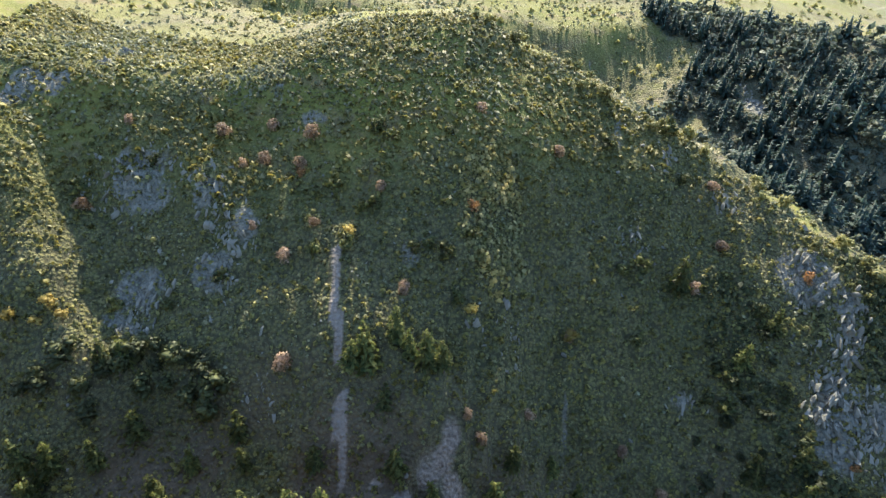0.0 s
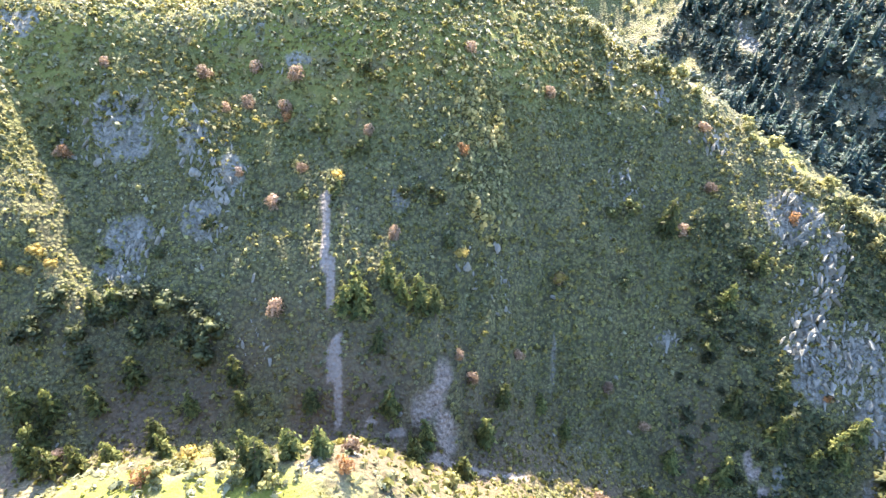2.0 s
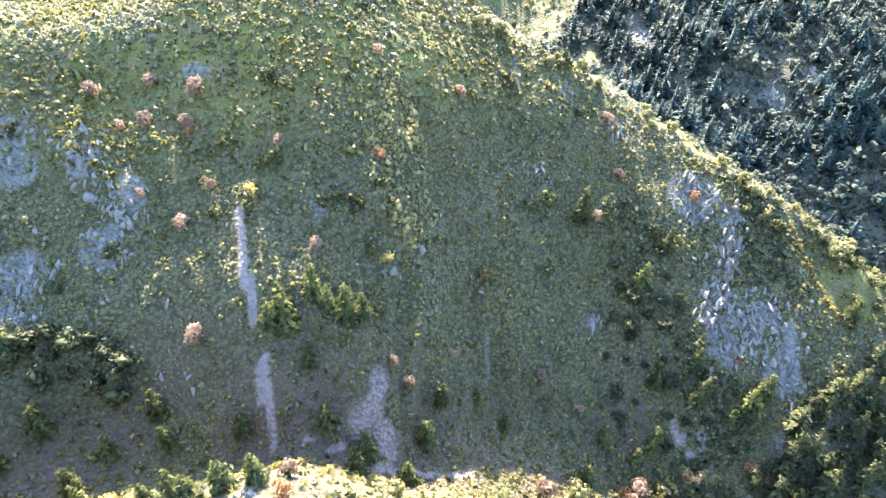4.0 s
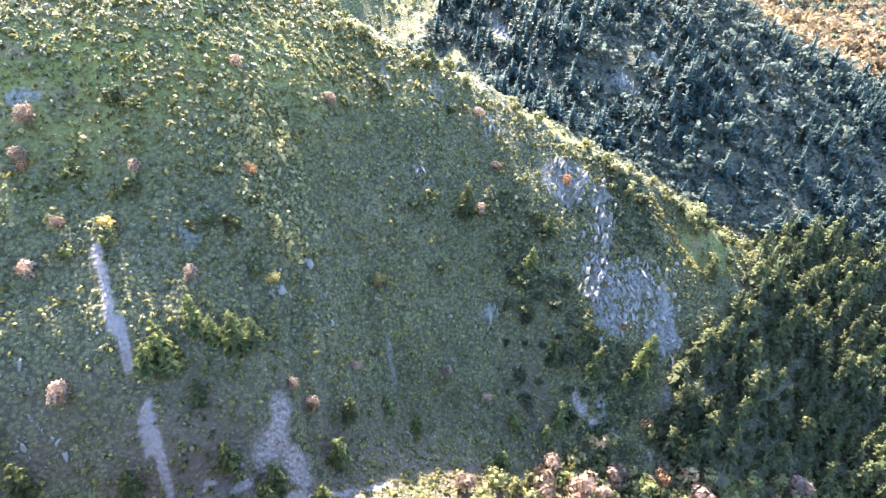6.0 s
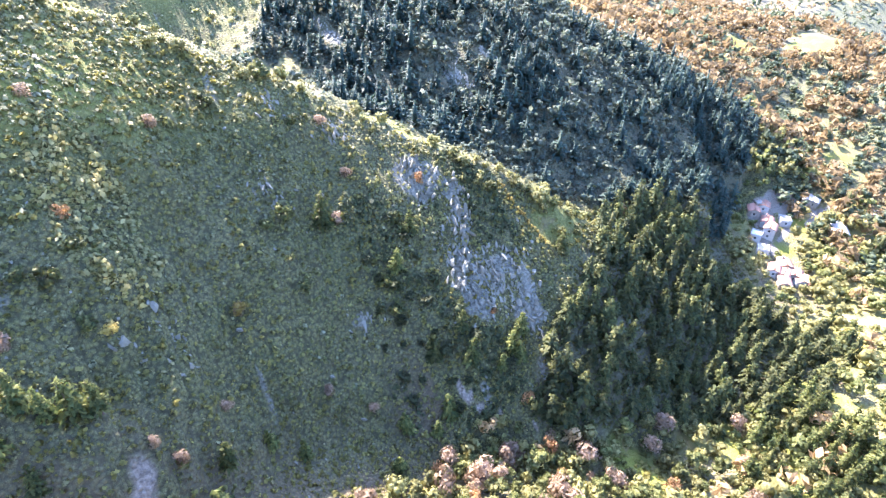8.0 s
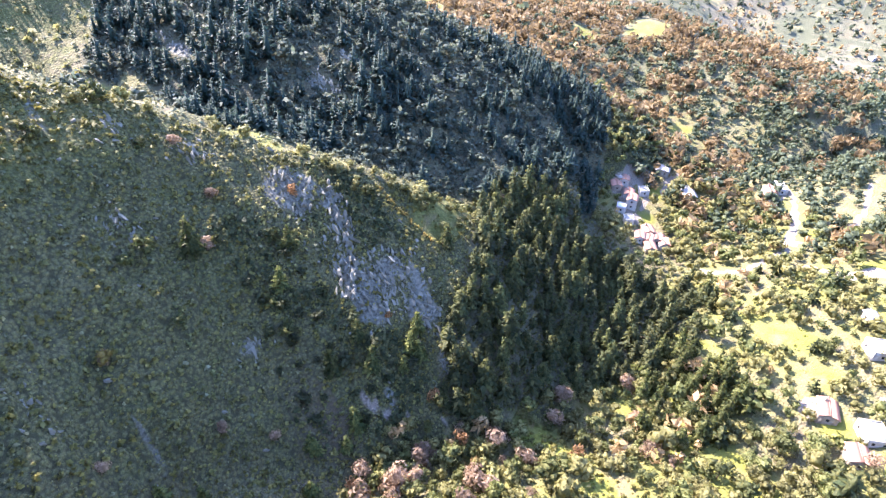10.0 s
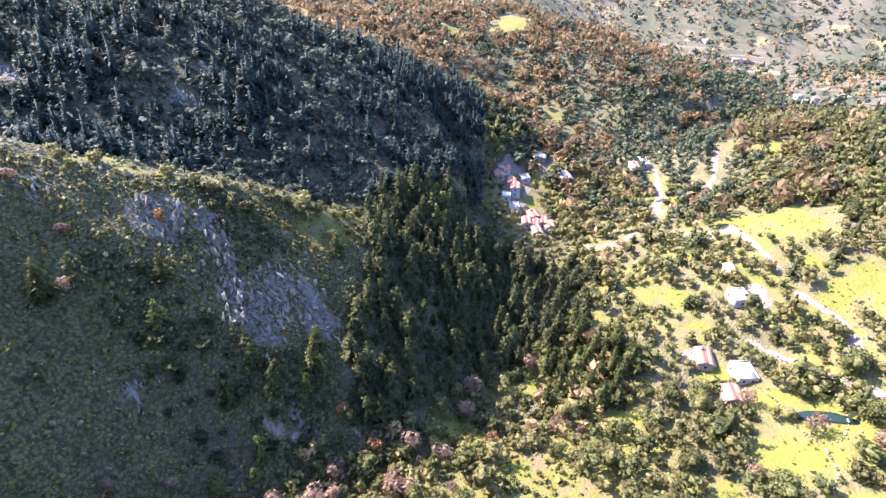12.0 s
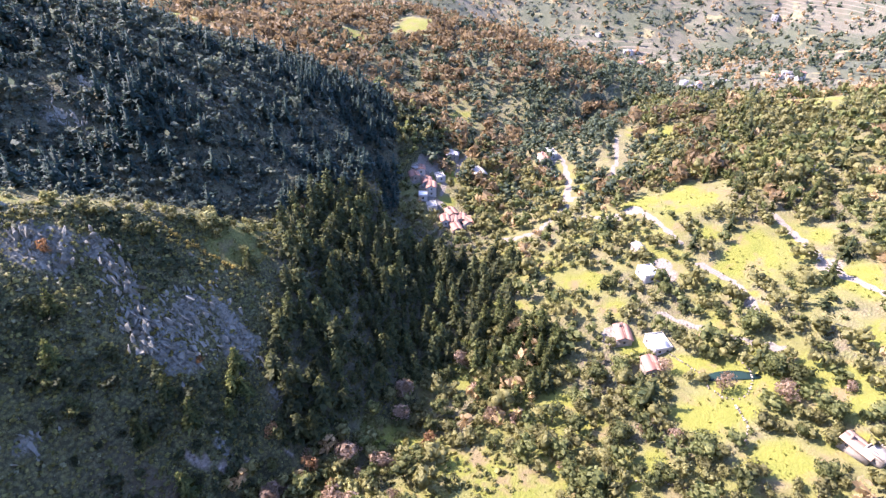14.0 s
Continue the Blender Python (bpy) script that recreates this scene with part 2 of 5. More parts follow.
def near_line(x, y, line):
    """Distance to a polyline, the columns past x and y interpolated there, and how far it lies on the right (0 to 1)."""
    best = np.full(np.shape(x), 1e18)
    vals = [np.zeros(np.shape(x)) for _ in line[0][2:]]
    right = np.zeros(np.shape(x))
    for p, q in zip(line, line[1:]):
        dx, dy = q[0] - p[0], q[1] - p[1]
        t = np.clip(((x - p[0]) * dx + (y - p[1]) * dy) / (dx * dx + dy * dy), 0, 1)
        d2 = (x - p[0] - t * dx) ** 2 + (y - p[1] - t * dy) ** 2
        m = d2 < best
        best = np.where(m, d2, best)
        off = ((x - p[0]) * dy - (y - p[1]) * dx) / math.hypot(dx, dy)
        right = np.where(m, .5 + .5 * off / (np.sqrt(d2) + 1e-6), right)
        for k in range(len(vals)):
            vals[k] = np.where(m, p[2 + k] + t * (q[2 + k] - p[2 + k]), vals[k])
    return np.sqrt(best), vals, right


# crests: x, y, height, slope on the left, slope on the right
SPUR = [(-260, 260, 175, .5, .85), (-110, 212, 146, .5, .95), (-40, 200, 136, .5, .9), (8, 193, 132, .6, .86), (31.4, 191.5, 121.4, 0.7, 0.86), (48.7, 185.7, 112.3, 0.7, 0.86), (79.6, 169.2, 94.3, 0.7, 0.88), (102.3, 149.3, 80.2, 0.7, 0.98), (115.5, 132.8, 73.1, 0.7, 1.08), (131.6, 116.9, 64.2, 0.7, 1.12), (146.8, 105.9, 56.2, 0.65, 1.08), (162.2, 99.0, 43.4, 0.6, 0.95), (178.7, 89.9, 28.9, 0.6, 0.6), (203.3, 60.2, -1.2, 0.5, 0.5)]
SADDLE_X, SADDLE_Z = (-190, -130, -90, -69, -45, -28, 10, 32), (139, 123, 119, 116.5, 122.5, 127, 133, 150)
LEFT_SPUR = [(-190, 230, 140, .9, 1.0), (-122, 145, 108, .9, 1.1), (-99, 113, 82, 1.0, 1.15), (-94, 106, 70, 1.1, 1.2)]
FOREST_HILL = [(40, 440, 128, .4, .45), (162.0, 287.5, 115.3, 0.4, 0.55), (195.1, 240.9, 111.9, 0.4, 0.6), (240.0, 208.6, 99.6, 0.4, 0.6), (312.7, 157.3, 60, 0.42, 0.5), (334, 112, 34, 0.42, 0.45), (342, 78, 12, 0.4, 0.4)]
BROWN_HILL = [(600, 330, 50, .3, .3), (568, 273, 43, .3, .3), (555, 206, 44, .3, .3), (531, 152, 44, .3, .29), (510, 115, 42, .3, .28), (489, 61, 35, .3, .28), (478, 12, 28, .3, .28), (468, -30, 17, .3, .28), (447, -55, 2, .3, .28)]
TERRACE_HILL = [(250, 330, 108, .3, .3), (338, 263, 80, .3, .3), (387, 247, 64, .3, .3), (455, 230, 53, .3, .28), (555, 206, 44, .3, .28)]
OLIVE_CREST = [(330, -205, 62, .35, .35), (376, -173, 47, .35, .35), (400, -140, 33, .32, .35), (405, -118, 26, .3, .35), (400, -97, 17, .3, .35), (396, -72, 5, .3, .35)]
FAR_OLIVE = [(600, -420, 62, .25, .25), (671, -297, 12, .22, .25), (738, -235, -11, .2, .25), (795, -174, -21, .2, .25), (825, -126, -37, .2, .25)]
MEADOW = [(-260, 340, 152, .2, .2), (-110, 255, 121, .12, .3), (-55, 228, 116, .1, .42), (-30, 262, 118, .15, .5), (20, 340, 121, .2, .5), (60, 440, 138, .2, .45)]
OLIVE_HILL = [(180, -330, 105, .35, .3), (235, -230, 80, .35, .3), (300, -160, 54, .32, .3), (372, -120, 38, .3, .3), (450, -105, 12, .3, .3)]
MOUNTAIN = [(-600, 650, 260, .3, .3), (-150, 520, 190, .3, .3), (60, 520, 164, .3, .3), (260, 600, 150, .3, .3)]
FAR_RANGE = [(300, 1300, 230, .4, .3), (1000, 800, 170, .4, .36), (1350, 250, 150, .4, .36), (1350, -400, 170, .4, .36), (900, -1100, 230, .4, .36)]
BACK_RANGE = [(-900, 900, 330, .4, .4), (-800, 0, 260, .4, .4), (-500, -800, 260, .4, .4), (300, -1100, 230, .4, .4), (900, -1100, 230, .4, .4)]
KNOLL = [(-260, -160, 132, .5, .5), (-90, -10, 92, .9, .5), (-54, 43, 75.5, 1.4, .5), (-18, 50, 71, 1.5, .5), (6, 46, 58, 1.4, .8)]
# stream beds: x, y, height
GULLY = [(-150, 78, 62), (-92, 70, 42), (-42, 73, 39), (-8, 69, 35), (24, 64, 26), (82.4, 72, 3), (110.6, 63.8, 0), (137.4, 43.6, -4), (172.3, 23.3, -6), (206.8, 9.4, -6), (255, 25, -6)]
BACK_STREAM = [(-60, 400, 118), (60, 300, 88), (135, 225, 58), (205, 150, 30), (230, 80, 10), (255, 25, -6), (268, 3, -5), (330, -17, -3), (420, -40, -2), (550, -66, -3), (760, -60, -30), (900, 0, -45)]


def tent(x, y, line, r):
    d, (z, sl, sr), right = near_line(x, y, line)
    return z - (sl + (sr - sl) * right) * (np.sqrt(d * d + r * r) - r)


def spur_form(x, y):
    """The main spur: gentle under the crest and steeper towards its foot."""
    forms = []
    for shift in (0, -14, -7, 7, 14):
        d, (z, sl, sr), right = near_line(x + shift, y - .25 * shift, SPUR)
        e = np.sqrt(d * d + 36) - 6
        forms.append(z - (sl + (sr - sl) * right) * (.58 * e + .0034 * np.minimum(e, 130) ** 2 + .3 * np.maximum(e - 130, 0)))
        if not shift:
            soft = np.clip((d - 12) / 22, 0, 1) * (right > .5)
    z = forms[0] + soft * (np.mean(forms, 0) - forms[0])
    cap = np.interp(x, SADDLE_X, SADDLE_Z) + .06 * (y - 195)
    return -2 * np.logaddexp(-z / 2, -cap / 2)


def ground(x, y, fine=True):
    """Height of the bare ground."""
    x, y = np.asarray(x, float), np.asarray(y, float)
    if fine:
        wx = x + 14 * fbm(x, y, 45, 3) + 7 * fbm(x, y, 13, 5)
        wy = y + 14 * fbm(x, y, 45, 9) + 7 * fbm(x, y, 13, 11)
    else:
        wx, wy = x, y
    d1, (z1,), _ = near_line(x, y, GULLY)
    d2, (z2,), _ = near_line(x, y, BACK_STREAM)
    f1 = z1 + .21 * (np.sqrt(d1 * d1 + 64) - 8)
    f2 = z2 + .14 * (np.sqrt(d2 * d2 + 100) - 10)
    flat = np.minimum(np.minimum(f1, f2), 95)
    stack = [flat, spur_form(wx, wy), tent(wx, wy, LEFT_SPUR, 6), tent(wx, wy, FOREST_HILL, 22), tent(x, y, BROWN_HILL, 25), tent(x, y, OLIVE_HILL, 40),
             tent(x, y, MOUNTAIN, 60) - .6 * np.maximum(near_line(x, y, MOUNTAIN)[0] - 225, 0), tent(x, y, TERRACE_HILL, 20) - .5 * np.maximum(near_line(x, y, TERRACE_HILL)[0] - 90, 0), tent(x, y, OLIVE_CREST, 18), tent(x, y, FAR_OLIVE, 40), tent(x, y, MEADOW, 30) - .7 * np.maximum(near_line(x, y, MEADOW)[0] - 42, 0), tent(x, y, FAR_RANGE, 60), tent(x, y, BACK_RANGE, 60), tent(x, y, KNOLL, 7)]
    k = 3.0
    top = np.max(stack, 0)
    z = top + k * np.log(sum(np.exp((s - top) / k) for s in stack))
    if fine:
        steep = np.clip((z - flat) / 15, 0, 1)
        z = z + steep * (4.0 * fbm(x, y, 30, 21, 4) + 1.4 * fbm(x * 2.2, y * .7, 12, 31, 3)) + .5 * fbm(x, y, 11, 41, 3)
        far = np.clip((np.hypot(x, y) - 500) / 500, 0, 1)
        z = z + far * (60 * fbm(x, y, 260, 51, 4) + 70 * (abs(fbm(x, y, 190, 57, 3)) - .12))
    return z

# ---- ground zones ----
FOREST = [(190, 106), (245, 81), (228, 38.2), (218, 9.8), (185, 12.5), (166, 25), (144, 37.1), (111, 51.3), (97.2, 65.8), (108, 74), (127, 78.5), (140, 85), (165, 96)]
FLANK = [(150, 106, 12, 8), (140, 99, 9, 7), (160, 101, 12, 6)]
TRAILS = [  # half width, then the line
    (1.1, [(-27.4, 121), (-26.6, 114), (-26.5, 107), (-24.9, 102), (-25, 97.4)]),
    (1.2, [(-23.6, 93.1), (-24.1, 88.3), (-23.5, 84.7), (-22.5, 79.8)]),
    (0.6, [(-20, 81), (-12.7, 79.1), (-4.9, 75.8), (4.6, 73.8), (14.6, 74.9), (22.9, 74.2)])]
LANES = [  # half width, then the line
    (1.15, [(243, 26.8), (242, 18.1), (246, 7.7), (267, -4.4), (277, -7.9)]),
    (1.05, [(274, -4.7), (302, -3.9), (324, 0.6), (332, 4.5)]),
    (1.05, [(285, -17.7), (289, -24.7), (312, -29), (342, -28.8), (349, -35.4)]),
    (1.05, [(255, -13), (248, -28.2), (254, -35.6), (243, -42.2), (231, -48.4), (223, -53.4)]),
    (.95, [(236, -88.6), (226, -93.1), (208, -98), (199, -98.9), (183, -109)]),
    (1.0, [(210, -59.9), (200, -70.4), (181, -74)]),
    (.9, [(185, -44.5), (177, -55), (170, -65.9), (163, -78.9)]),
    (.95, [(323, 59.4), (311, 60.7), (298, 62)]),
    (1.0, [(277, 65.6), (289, 65.7), (297, 75), (289, 84.9)])]
VILLAGE_LAWNS = [(296, 66, 8, 8), (306, 36, 9, 9), (272, 60, 6, 6), (318, 32, 8, 6), (286, -12, 6, 5), (345, -38, 8, 5)]
YARDS = [(305, 72, 10, 5), (296, 79, 8, 4), (268, 64, 5, 5), (285, 80, 9, 6), (272, 72, 7, 6), (258, 52, 9, 7), (318, 67, 9, 6), (325, 10, 8, 6), (252, -35.6, 5, 4), (247, -28.2, 5, 4), (310, 63, 5, 4), (260, 54.3, 5, 4), (210, -45.5, 5, 4), (204, -44.3, 5, 4), (173, -27.9, 5, 4)]
BARE_SPOTS = [(1.8, 87.1, 3.5, 4), (-0.2, 84.2, 5, 4), (2.0, 81.1, 6, 4), (-3.3, 82.1, 4, 3.5), (2.4, 78.1, 4, 3), (82, 82.2, 1.3, 2.2), (83.3, 79.6, 1.3, 2.2), (85.1, 76.1, 1.3, 2.2), (89.3, 71.5, 1.3, 2.2), (96.7, 64.2, 1.3, 2.2), (-0.8, 84.7, 2.5, 3), (0.5, 82.5, 3.5, 3), (1.8, 80, 3, 3), (279, 76.2, 6, 5), (258, 53.6, 6, 5), (311, 64.8, 6, 5), (252, -35.6, 4, 4), (202, -99.7, 5, 5), (203, -49.2, 5, 3)]
FIELDS = [(188, -27, 6, 9), (202, -17, 9, 11), (167, -34, 6, 6), (159, -51, 5, 8), (137, -54, 11, 12), (122, -70, 9, 11), (255, -64, 18, 14), (212, -78, 14, 12), (191, -108, 12, 9), (110, 12, 7, 13),
          (115, 33, 6, 12), (103, 2, 6, 11), (120, -39, 8, 5), (191, 13, 4, 12), (142, -87, 6, 9), (384, -138, 40, 20), (148, -73, 4, 14), (341, -54, 10, 12), (380, 75, 12, 10), (466, 184, 18, 15),
          (526, 151, 28, 27), (456, -74, 16, 8), (338, 262, 40, 22), (256, -38, 10, 8), (288, -29, 8, 7), (142, -13, 6, 6), (221, -101, 7, 6), (165, -103, 7, 6), (153, -62, 9, 6), (228, -64, 7, 7),
          (208, -45, 7, 6), (-30, 38, 36, 13), (0, 38, 16, 11), (85, 10, 12, 10), (90, -30, 14, 10)]


def inside(x, y, poly):
    r = np.zeros(np.shape(x), bool)
    for (ax, ay), (bx, by) in zip(poly, poly[1:] + poly[:1]):
        if ay != by:
            r ^= ((ay > y) != (by > y)) & (x < (bx - ax) * (y - ay) / (by - ay) + ax)
    return r


def spots(x, y, rows, soft=0.5):
    v = np.zeros(np.shape(x))
    for cx, cy, rx, ry in rows:
        d = np.hypot((x - cx) / rx, (y - cy) / ry) + 1.5 * fbm(x, y, 16, 61)
        v = np.maximum(v, np.clip((1.15 - d) / soft, 0, 1))
    return v


def paths(x, y, rows):
    v = np.zeros(np.shape(x))
    for w, line in rows:
        d, _, _ = near_line(x, y, line)
        v = np.maximum(v, np.clip((w * (1.3 + 2.4 * fbm(x, y, 4, 71)) - d) / (0.6 * w), 0, 1))
    return v


def lane_gap(x, y):
    """Distance to the nearest lane."""
    return np.min([near_line(x, y, line)[0] for _, line in LANES], 0)


def hill(x, y):
    """The wooded hill behind the spur."""
    d, _, r = near_line(x, y, FOREST_HILL)
    return (((r > .5) & (d < 170)) | (d < 9)) & (x > 108 + .3 * (y - 260) + 70 * fbm(x, y, 28, 271)) & (y > 98 + .35 * (x - 300)) & ~spur_side(x, y) & ~((near_line(x, y, BACK_STREAM)[0] < 62) & (x > 222) & (y < 78)) & (x < 385) & (y > 25) & (near_line(x, y, SPUR)[0] > 16)


def spur_side(x, y):
    """1 on the face of the main spur that looks to the gully, by its height over the bed."""
    d, _, right = near_line(x, y, SPUR)
    dg, _, south = near_line(x, y, GULLY)
    return (right > .5) & (d < 190) & (south < .5) & (dg > 2) & (x < 200) & (y > 20)


def axis(a, b, step, reach):
    inner = list(np.arange(a, b + step / 2, step))
    out, s, v = [], step, b
    while v < reach:
        s *= 1.06
        v += s
        out.append(v)
    low, s, v = [], step, a
    while v > -reach:
        s *= 1.06
        v -= s
        low.append(v)
    return np.array(low[::-1] + inner + out)


def mesh_object(name, verts, faces, mat, parent=None, label="", normals=None):
    me = bpy.data.meshes.new(name)
    verts, faces = np.asarray(verts, np.float32), np.asarray(faces, np.int32)
    n, k = faces.shape
    me.vertices.add(len(verts))
    me.vertices.foreach_set("co", verts.ravel())
    me.loops.add(n * k)
    me.loops.foreach_set("vertex_index", faces.ravel())
    me.polygons.add(n)
    me.polygons.foreach_set("loop_start", np.arange(0, n * k, k, dtype=np.int32))
    me.update(calc_edges=True)
    me.materials.append(mat)
    if normals is not None:
        me.normals_split_custom_set_from_vertices(np.asarray(normals, np.float32))
    ob = new(name, me)
    if parent:
        ob.parent = parent
    if label:
        ob["label"] = label
    return ob


gx, gy = axis(-110, 290, 1.85, 4500), axis(-120, 260, 1.85, 4500)
XX, YY = np.meshgrid(gx, gy)
ZZ = ground(XX, YY)
slope = np.hypot(*np.gradient(ZZ, gy, gx))
nx_, ny_ = len(gx), len(gy)
idx = np.arange(nx_ * ny_).reshape(ny_, nx_)
quads = np.stack([idx[:-1, :-1], idx[:-1, 1:], idx[1:, 1:], idx[1:, :-1]], -1).reshape(-1, 4)
terrain = mesh_object("ground", np.stack([XX, YY, ZZ], -1).reshape(-1, 3), quads, M_GROUND)
tagged(terrain, "steep scrubby limestone hillside, ravine and terraced valley floor", "ground", kind="structure")
terrain.data.polygons.foreach_set("use_smooth", np.ones(len(quads), bool))
on_spur = spur_side(XX, YY)
ROCKY = [(-85.1, 137.8, 16.3, 8.3), (-63.3, 133.8, 8.3, 7.3), (-55.6, 126.3, 7.2, 8.3), (-58.3, 119.5, 8.3, 8.3), (-77, 110.8, 9.5, 9.2), (102.1, 128.7, 7.2, 9.2), (108.5, 115.3, 5.1, 8.3), (101.8, 103.8, 7.2, 9.2), (109.1, 94.5, 12.9, 10.2), (112.6, 85.4, 7.2, 9.2), (66.2, 108.8, 7.2, 4.4), (-36.8, 152.7, 6, 4.4), (-101.9, 198.4, 5, 4), (-101.8, 182.5, 5, 4), (-113.7, 162.1, 5, 4), (-122.3, 163.3, 5, 4), (-125, 157.4, 5, 4), (-102.1, 170.8, 5, 4), (165, 177, 4, 9), (183, 181, 5, 7), (133, 233, 4, 12), (108, 71, 4, 6)]
rock_mask = np.maximum(np.clip(spots(XX, YY, ROCKY, 0.9) * (1.0 + 2.6 * fbm(XX, YY, 7, 251)), 0, 1), np.clip((fbm(XX * 2.0, YY * .8, 16, 81) - .17) * 6, 0, 0.8) * (slope > .5))
ZZ = ZZ + rock_mask * (2.6 * abs(fbm(XX, YY, 7, 231)) + 3.0 * abs(fbm(XX, YY, 3.6, 241)) - .7) * (np.hypot(XX, YY) < 330)
terrain.data.vertices.foreach_set("co", np.stack([XX, YY, ZZ], -1).astype(np.float32).ravel())
near_crest = near_line(XX, YY, SPUR)[0] < 30
grass_mask = np.maximum(spots(XX, YY, FIELDS + VILLAGE_LAWNS), np.where(near_crest, .8, 1) * np.where(~on_spur & (slope < .45) & ~hill(XX, YY), np.clip(.5 + 2.6 * fbm(XX, YY, 22, 91), 0, .9) * np.clip(1.6 - np.hypot(XX, YY) / 350, .1, 1), 0))
# Dry grass thickens with height; its paleness also stands in for sun and haze.
grass_mask = np.where((ZZ > 84) & (YY > 100) & ~hill(XX, YY), np.clip((ZZ - 84) / 32, 0, 1) * np.clip(.5 + 1.4 * fbm(XX, YY, 26, 93), .1, .85), grass_mask)
low_bank = (XX < 75) & (YY > 53) & (near_line(XX, YY, GULLY)[0] < 30)
grass_mask = np.where((near_line(XX, YY, BROWN_HILL)[0] < 140) & (YY > -45), np.minimum(grass_mask, np.maximum(.18, spots(XX, YY, FIELDS + VILLAGE_LAWNS))), grass_mask)
grass_mask = np.maximum(np.where(low_bank, 0, grass_mask), .4 * spots(XX, YY, FLANK))
wood_mask = np.clip(inside(XX, YY, FOREST) * 1.0 + hill(XX, YY) * 1.0 + (slope < .5) * .6 * ~on_spur, 0, 1)
bare_mask = np.maximum(paths(XX, YY, TRAILS), spots(XX, YY, BARE_SPOTS, .7) * .8)
litter_shade_mask = np.where(inside(XX, YY, FOREST) | hill(XX, YY), .85, 0)
lane_mask = np.maximum(np.maximum(paths(XX, YY, LANES), .55 * paths(XX, YY, TRAILS)), spots(XX, YY, YARDS, .6) * .9)
heath_mask = np.clip((np.hypot(XX, YY) - 380) / 120, 0, 1) * .85 * ~hill(XX, YY) * (XX > 300)
russet_mask = np.clip((34 - near_line(XX, YY, GULLY)[0]) / 22, 0, 1) * (XX < 75) * np.clip(.4 + 2.6 * fbm(XX, YY, 14, 261), 0, .8)
for nm, arr in (("russet", russet_mask), ("heath", heath_mask), ("rock", rock_mask), ("grass", grass_mask), ("wood", wood_mask), ("bare", bare_mask), ("litter", litter_shade_mask), ("lane", lane_mask)):
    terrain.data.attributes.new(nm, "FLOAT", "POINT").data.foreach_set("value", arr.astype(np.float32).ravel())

# ---- plants ----
rng = np.random.default_rng(7)


def cards(points, normals, size, jitter=0.9, aspect=1.5):
    """Bent leafy sprays: one quad at each point, roughly along its normal."""
    n = len(points)
    nrm = normals + jitter * rng.normal(size=(n, 3))
    nrm /= np.linalg.norm(nrm, axis=1)[:, None] + 1e-9
    a = np.cross(nrm, rng.normal(size=(n, 3)))
    a /= np.linalg.norm(a, axis=1)[:, None] + 1e-9
    b = np.cross(nrm, a)
    s = np.asarray(size) * rng.uniform(.6, 1.4, n)
    s = s[:, None]
    v = np.stack([points - a * s * aspect / 2, points - b * s / 2 + nrm * s * .18, points + a * s * aspect / 2, points + b * s / 2 + nrm * s * .18], 1)
    soft = normals / (np.linalg.norm(normals, axis=1)[:, None] + 1e-9) + .75 * nrm
    soft /= np.linalg.norm(soft, axis=1)[:, None] + 1e-9
    return v.reshape(-1, 3), np.arange(4 * n).reshape(n, 4), np.repeat(soft, 4, 0)


def blob_points(n, lobes):
    """Points and outward normals on lumpy lobes (centre, radii)."""
    w = np.array([r[0] * r[2] for _, r in lobes])
    pick = rng.choice(len(lobes), n, p=w / w.sum())
    d = rng.normal(size=(n, 3))
    d[:, 2] += .25
    d /= np.linalg.norm(d, axis=1)[:, None]
    c = np.array([c for c, _ in lobes])[pick]
    r = np.array([r for _, r in lobes])[pick]
    return c + d * r * rng.uniform(.72, 1.05, (n, 1)), d


def cube_sphere(sub):
    """Unit sphere of quads: vertices and faces."""
    bm = bmesh.new()
    bmesh.ops.create_cube(bm, size=2)
    if sub > 1:
        bmesh.ops.subdivide_edges(bm, edges=bm.edges[:], cuts=sub - 1, use_grid_fill=True)
    bm.verts.index_update()
    v = np.array([p.co.normalized()[:] for p in bm.verts])
    f = np.array([[p.index for p in q.verts] for q in bm.faces])
    bm.free()
    return v, f


LUMPS = {1: cube_sphere(1), 2: cube_sphere(2)}
LUMPS[1] = (LUMPS[1][0], LUMPS[1][1][LUMPS[1][0][LUMPS[1][1]][:, :, 2].mean(1) > -.4])  # open below


def clumps(lobes, sub, shrink=.7):
    """The dense heart of a crown: an uneven lump for each lobe."""
    V, F, N = [], [], []
    u, f = LUMPS[sub]
    for c, r in lobes:
        a = rng.random() * 6.283
        rot = np.array([[math.cos(a), -math.sin(a), 0], [math.sin(a), math.cos(a), 0], [0, 0, 1]])
        d = u @ rot.T
        F.append(f + len(u) * len(V))
        V.append(np.array(c) + d * np.array(r) * shrink * rng.uniform(.65, 1.3, (len(u), 1)))
        q = d + .4 * rng.normal(size=d.shape)
        N.append(q / np.linalg.norm(q, axis=1)[:, None])
    return np.concatenate(V), np.concatenate(F), np.concatenate(N)


def crown_of(lobes, n, leaf, sub, jitter):
    a, b = clumps(lobes, sub), cards(*blob_points(n, lobes), leaf, jitter, 1.5)
    return np.concatenate([a[0], b[0]]), np.concatenate([a[1], b[1] + len(a[0])]), np.concatenate([a[2], b[2]])


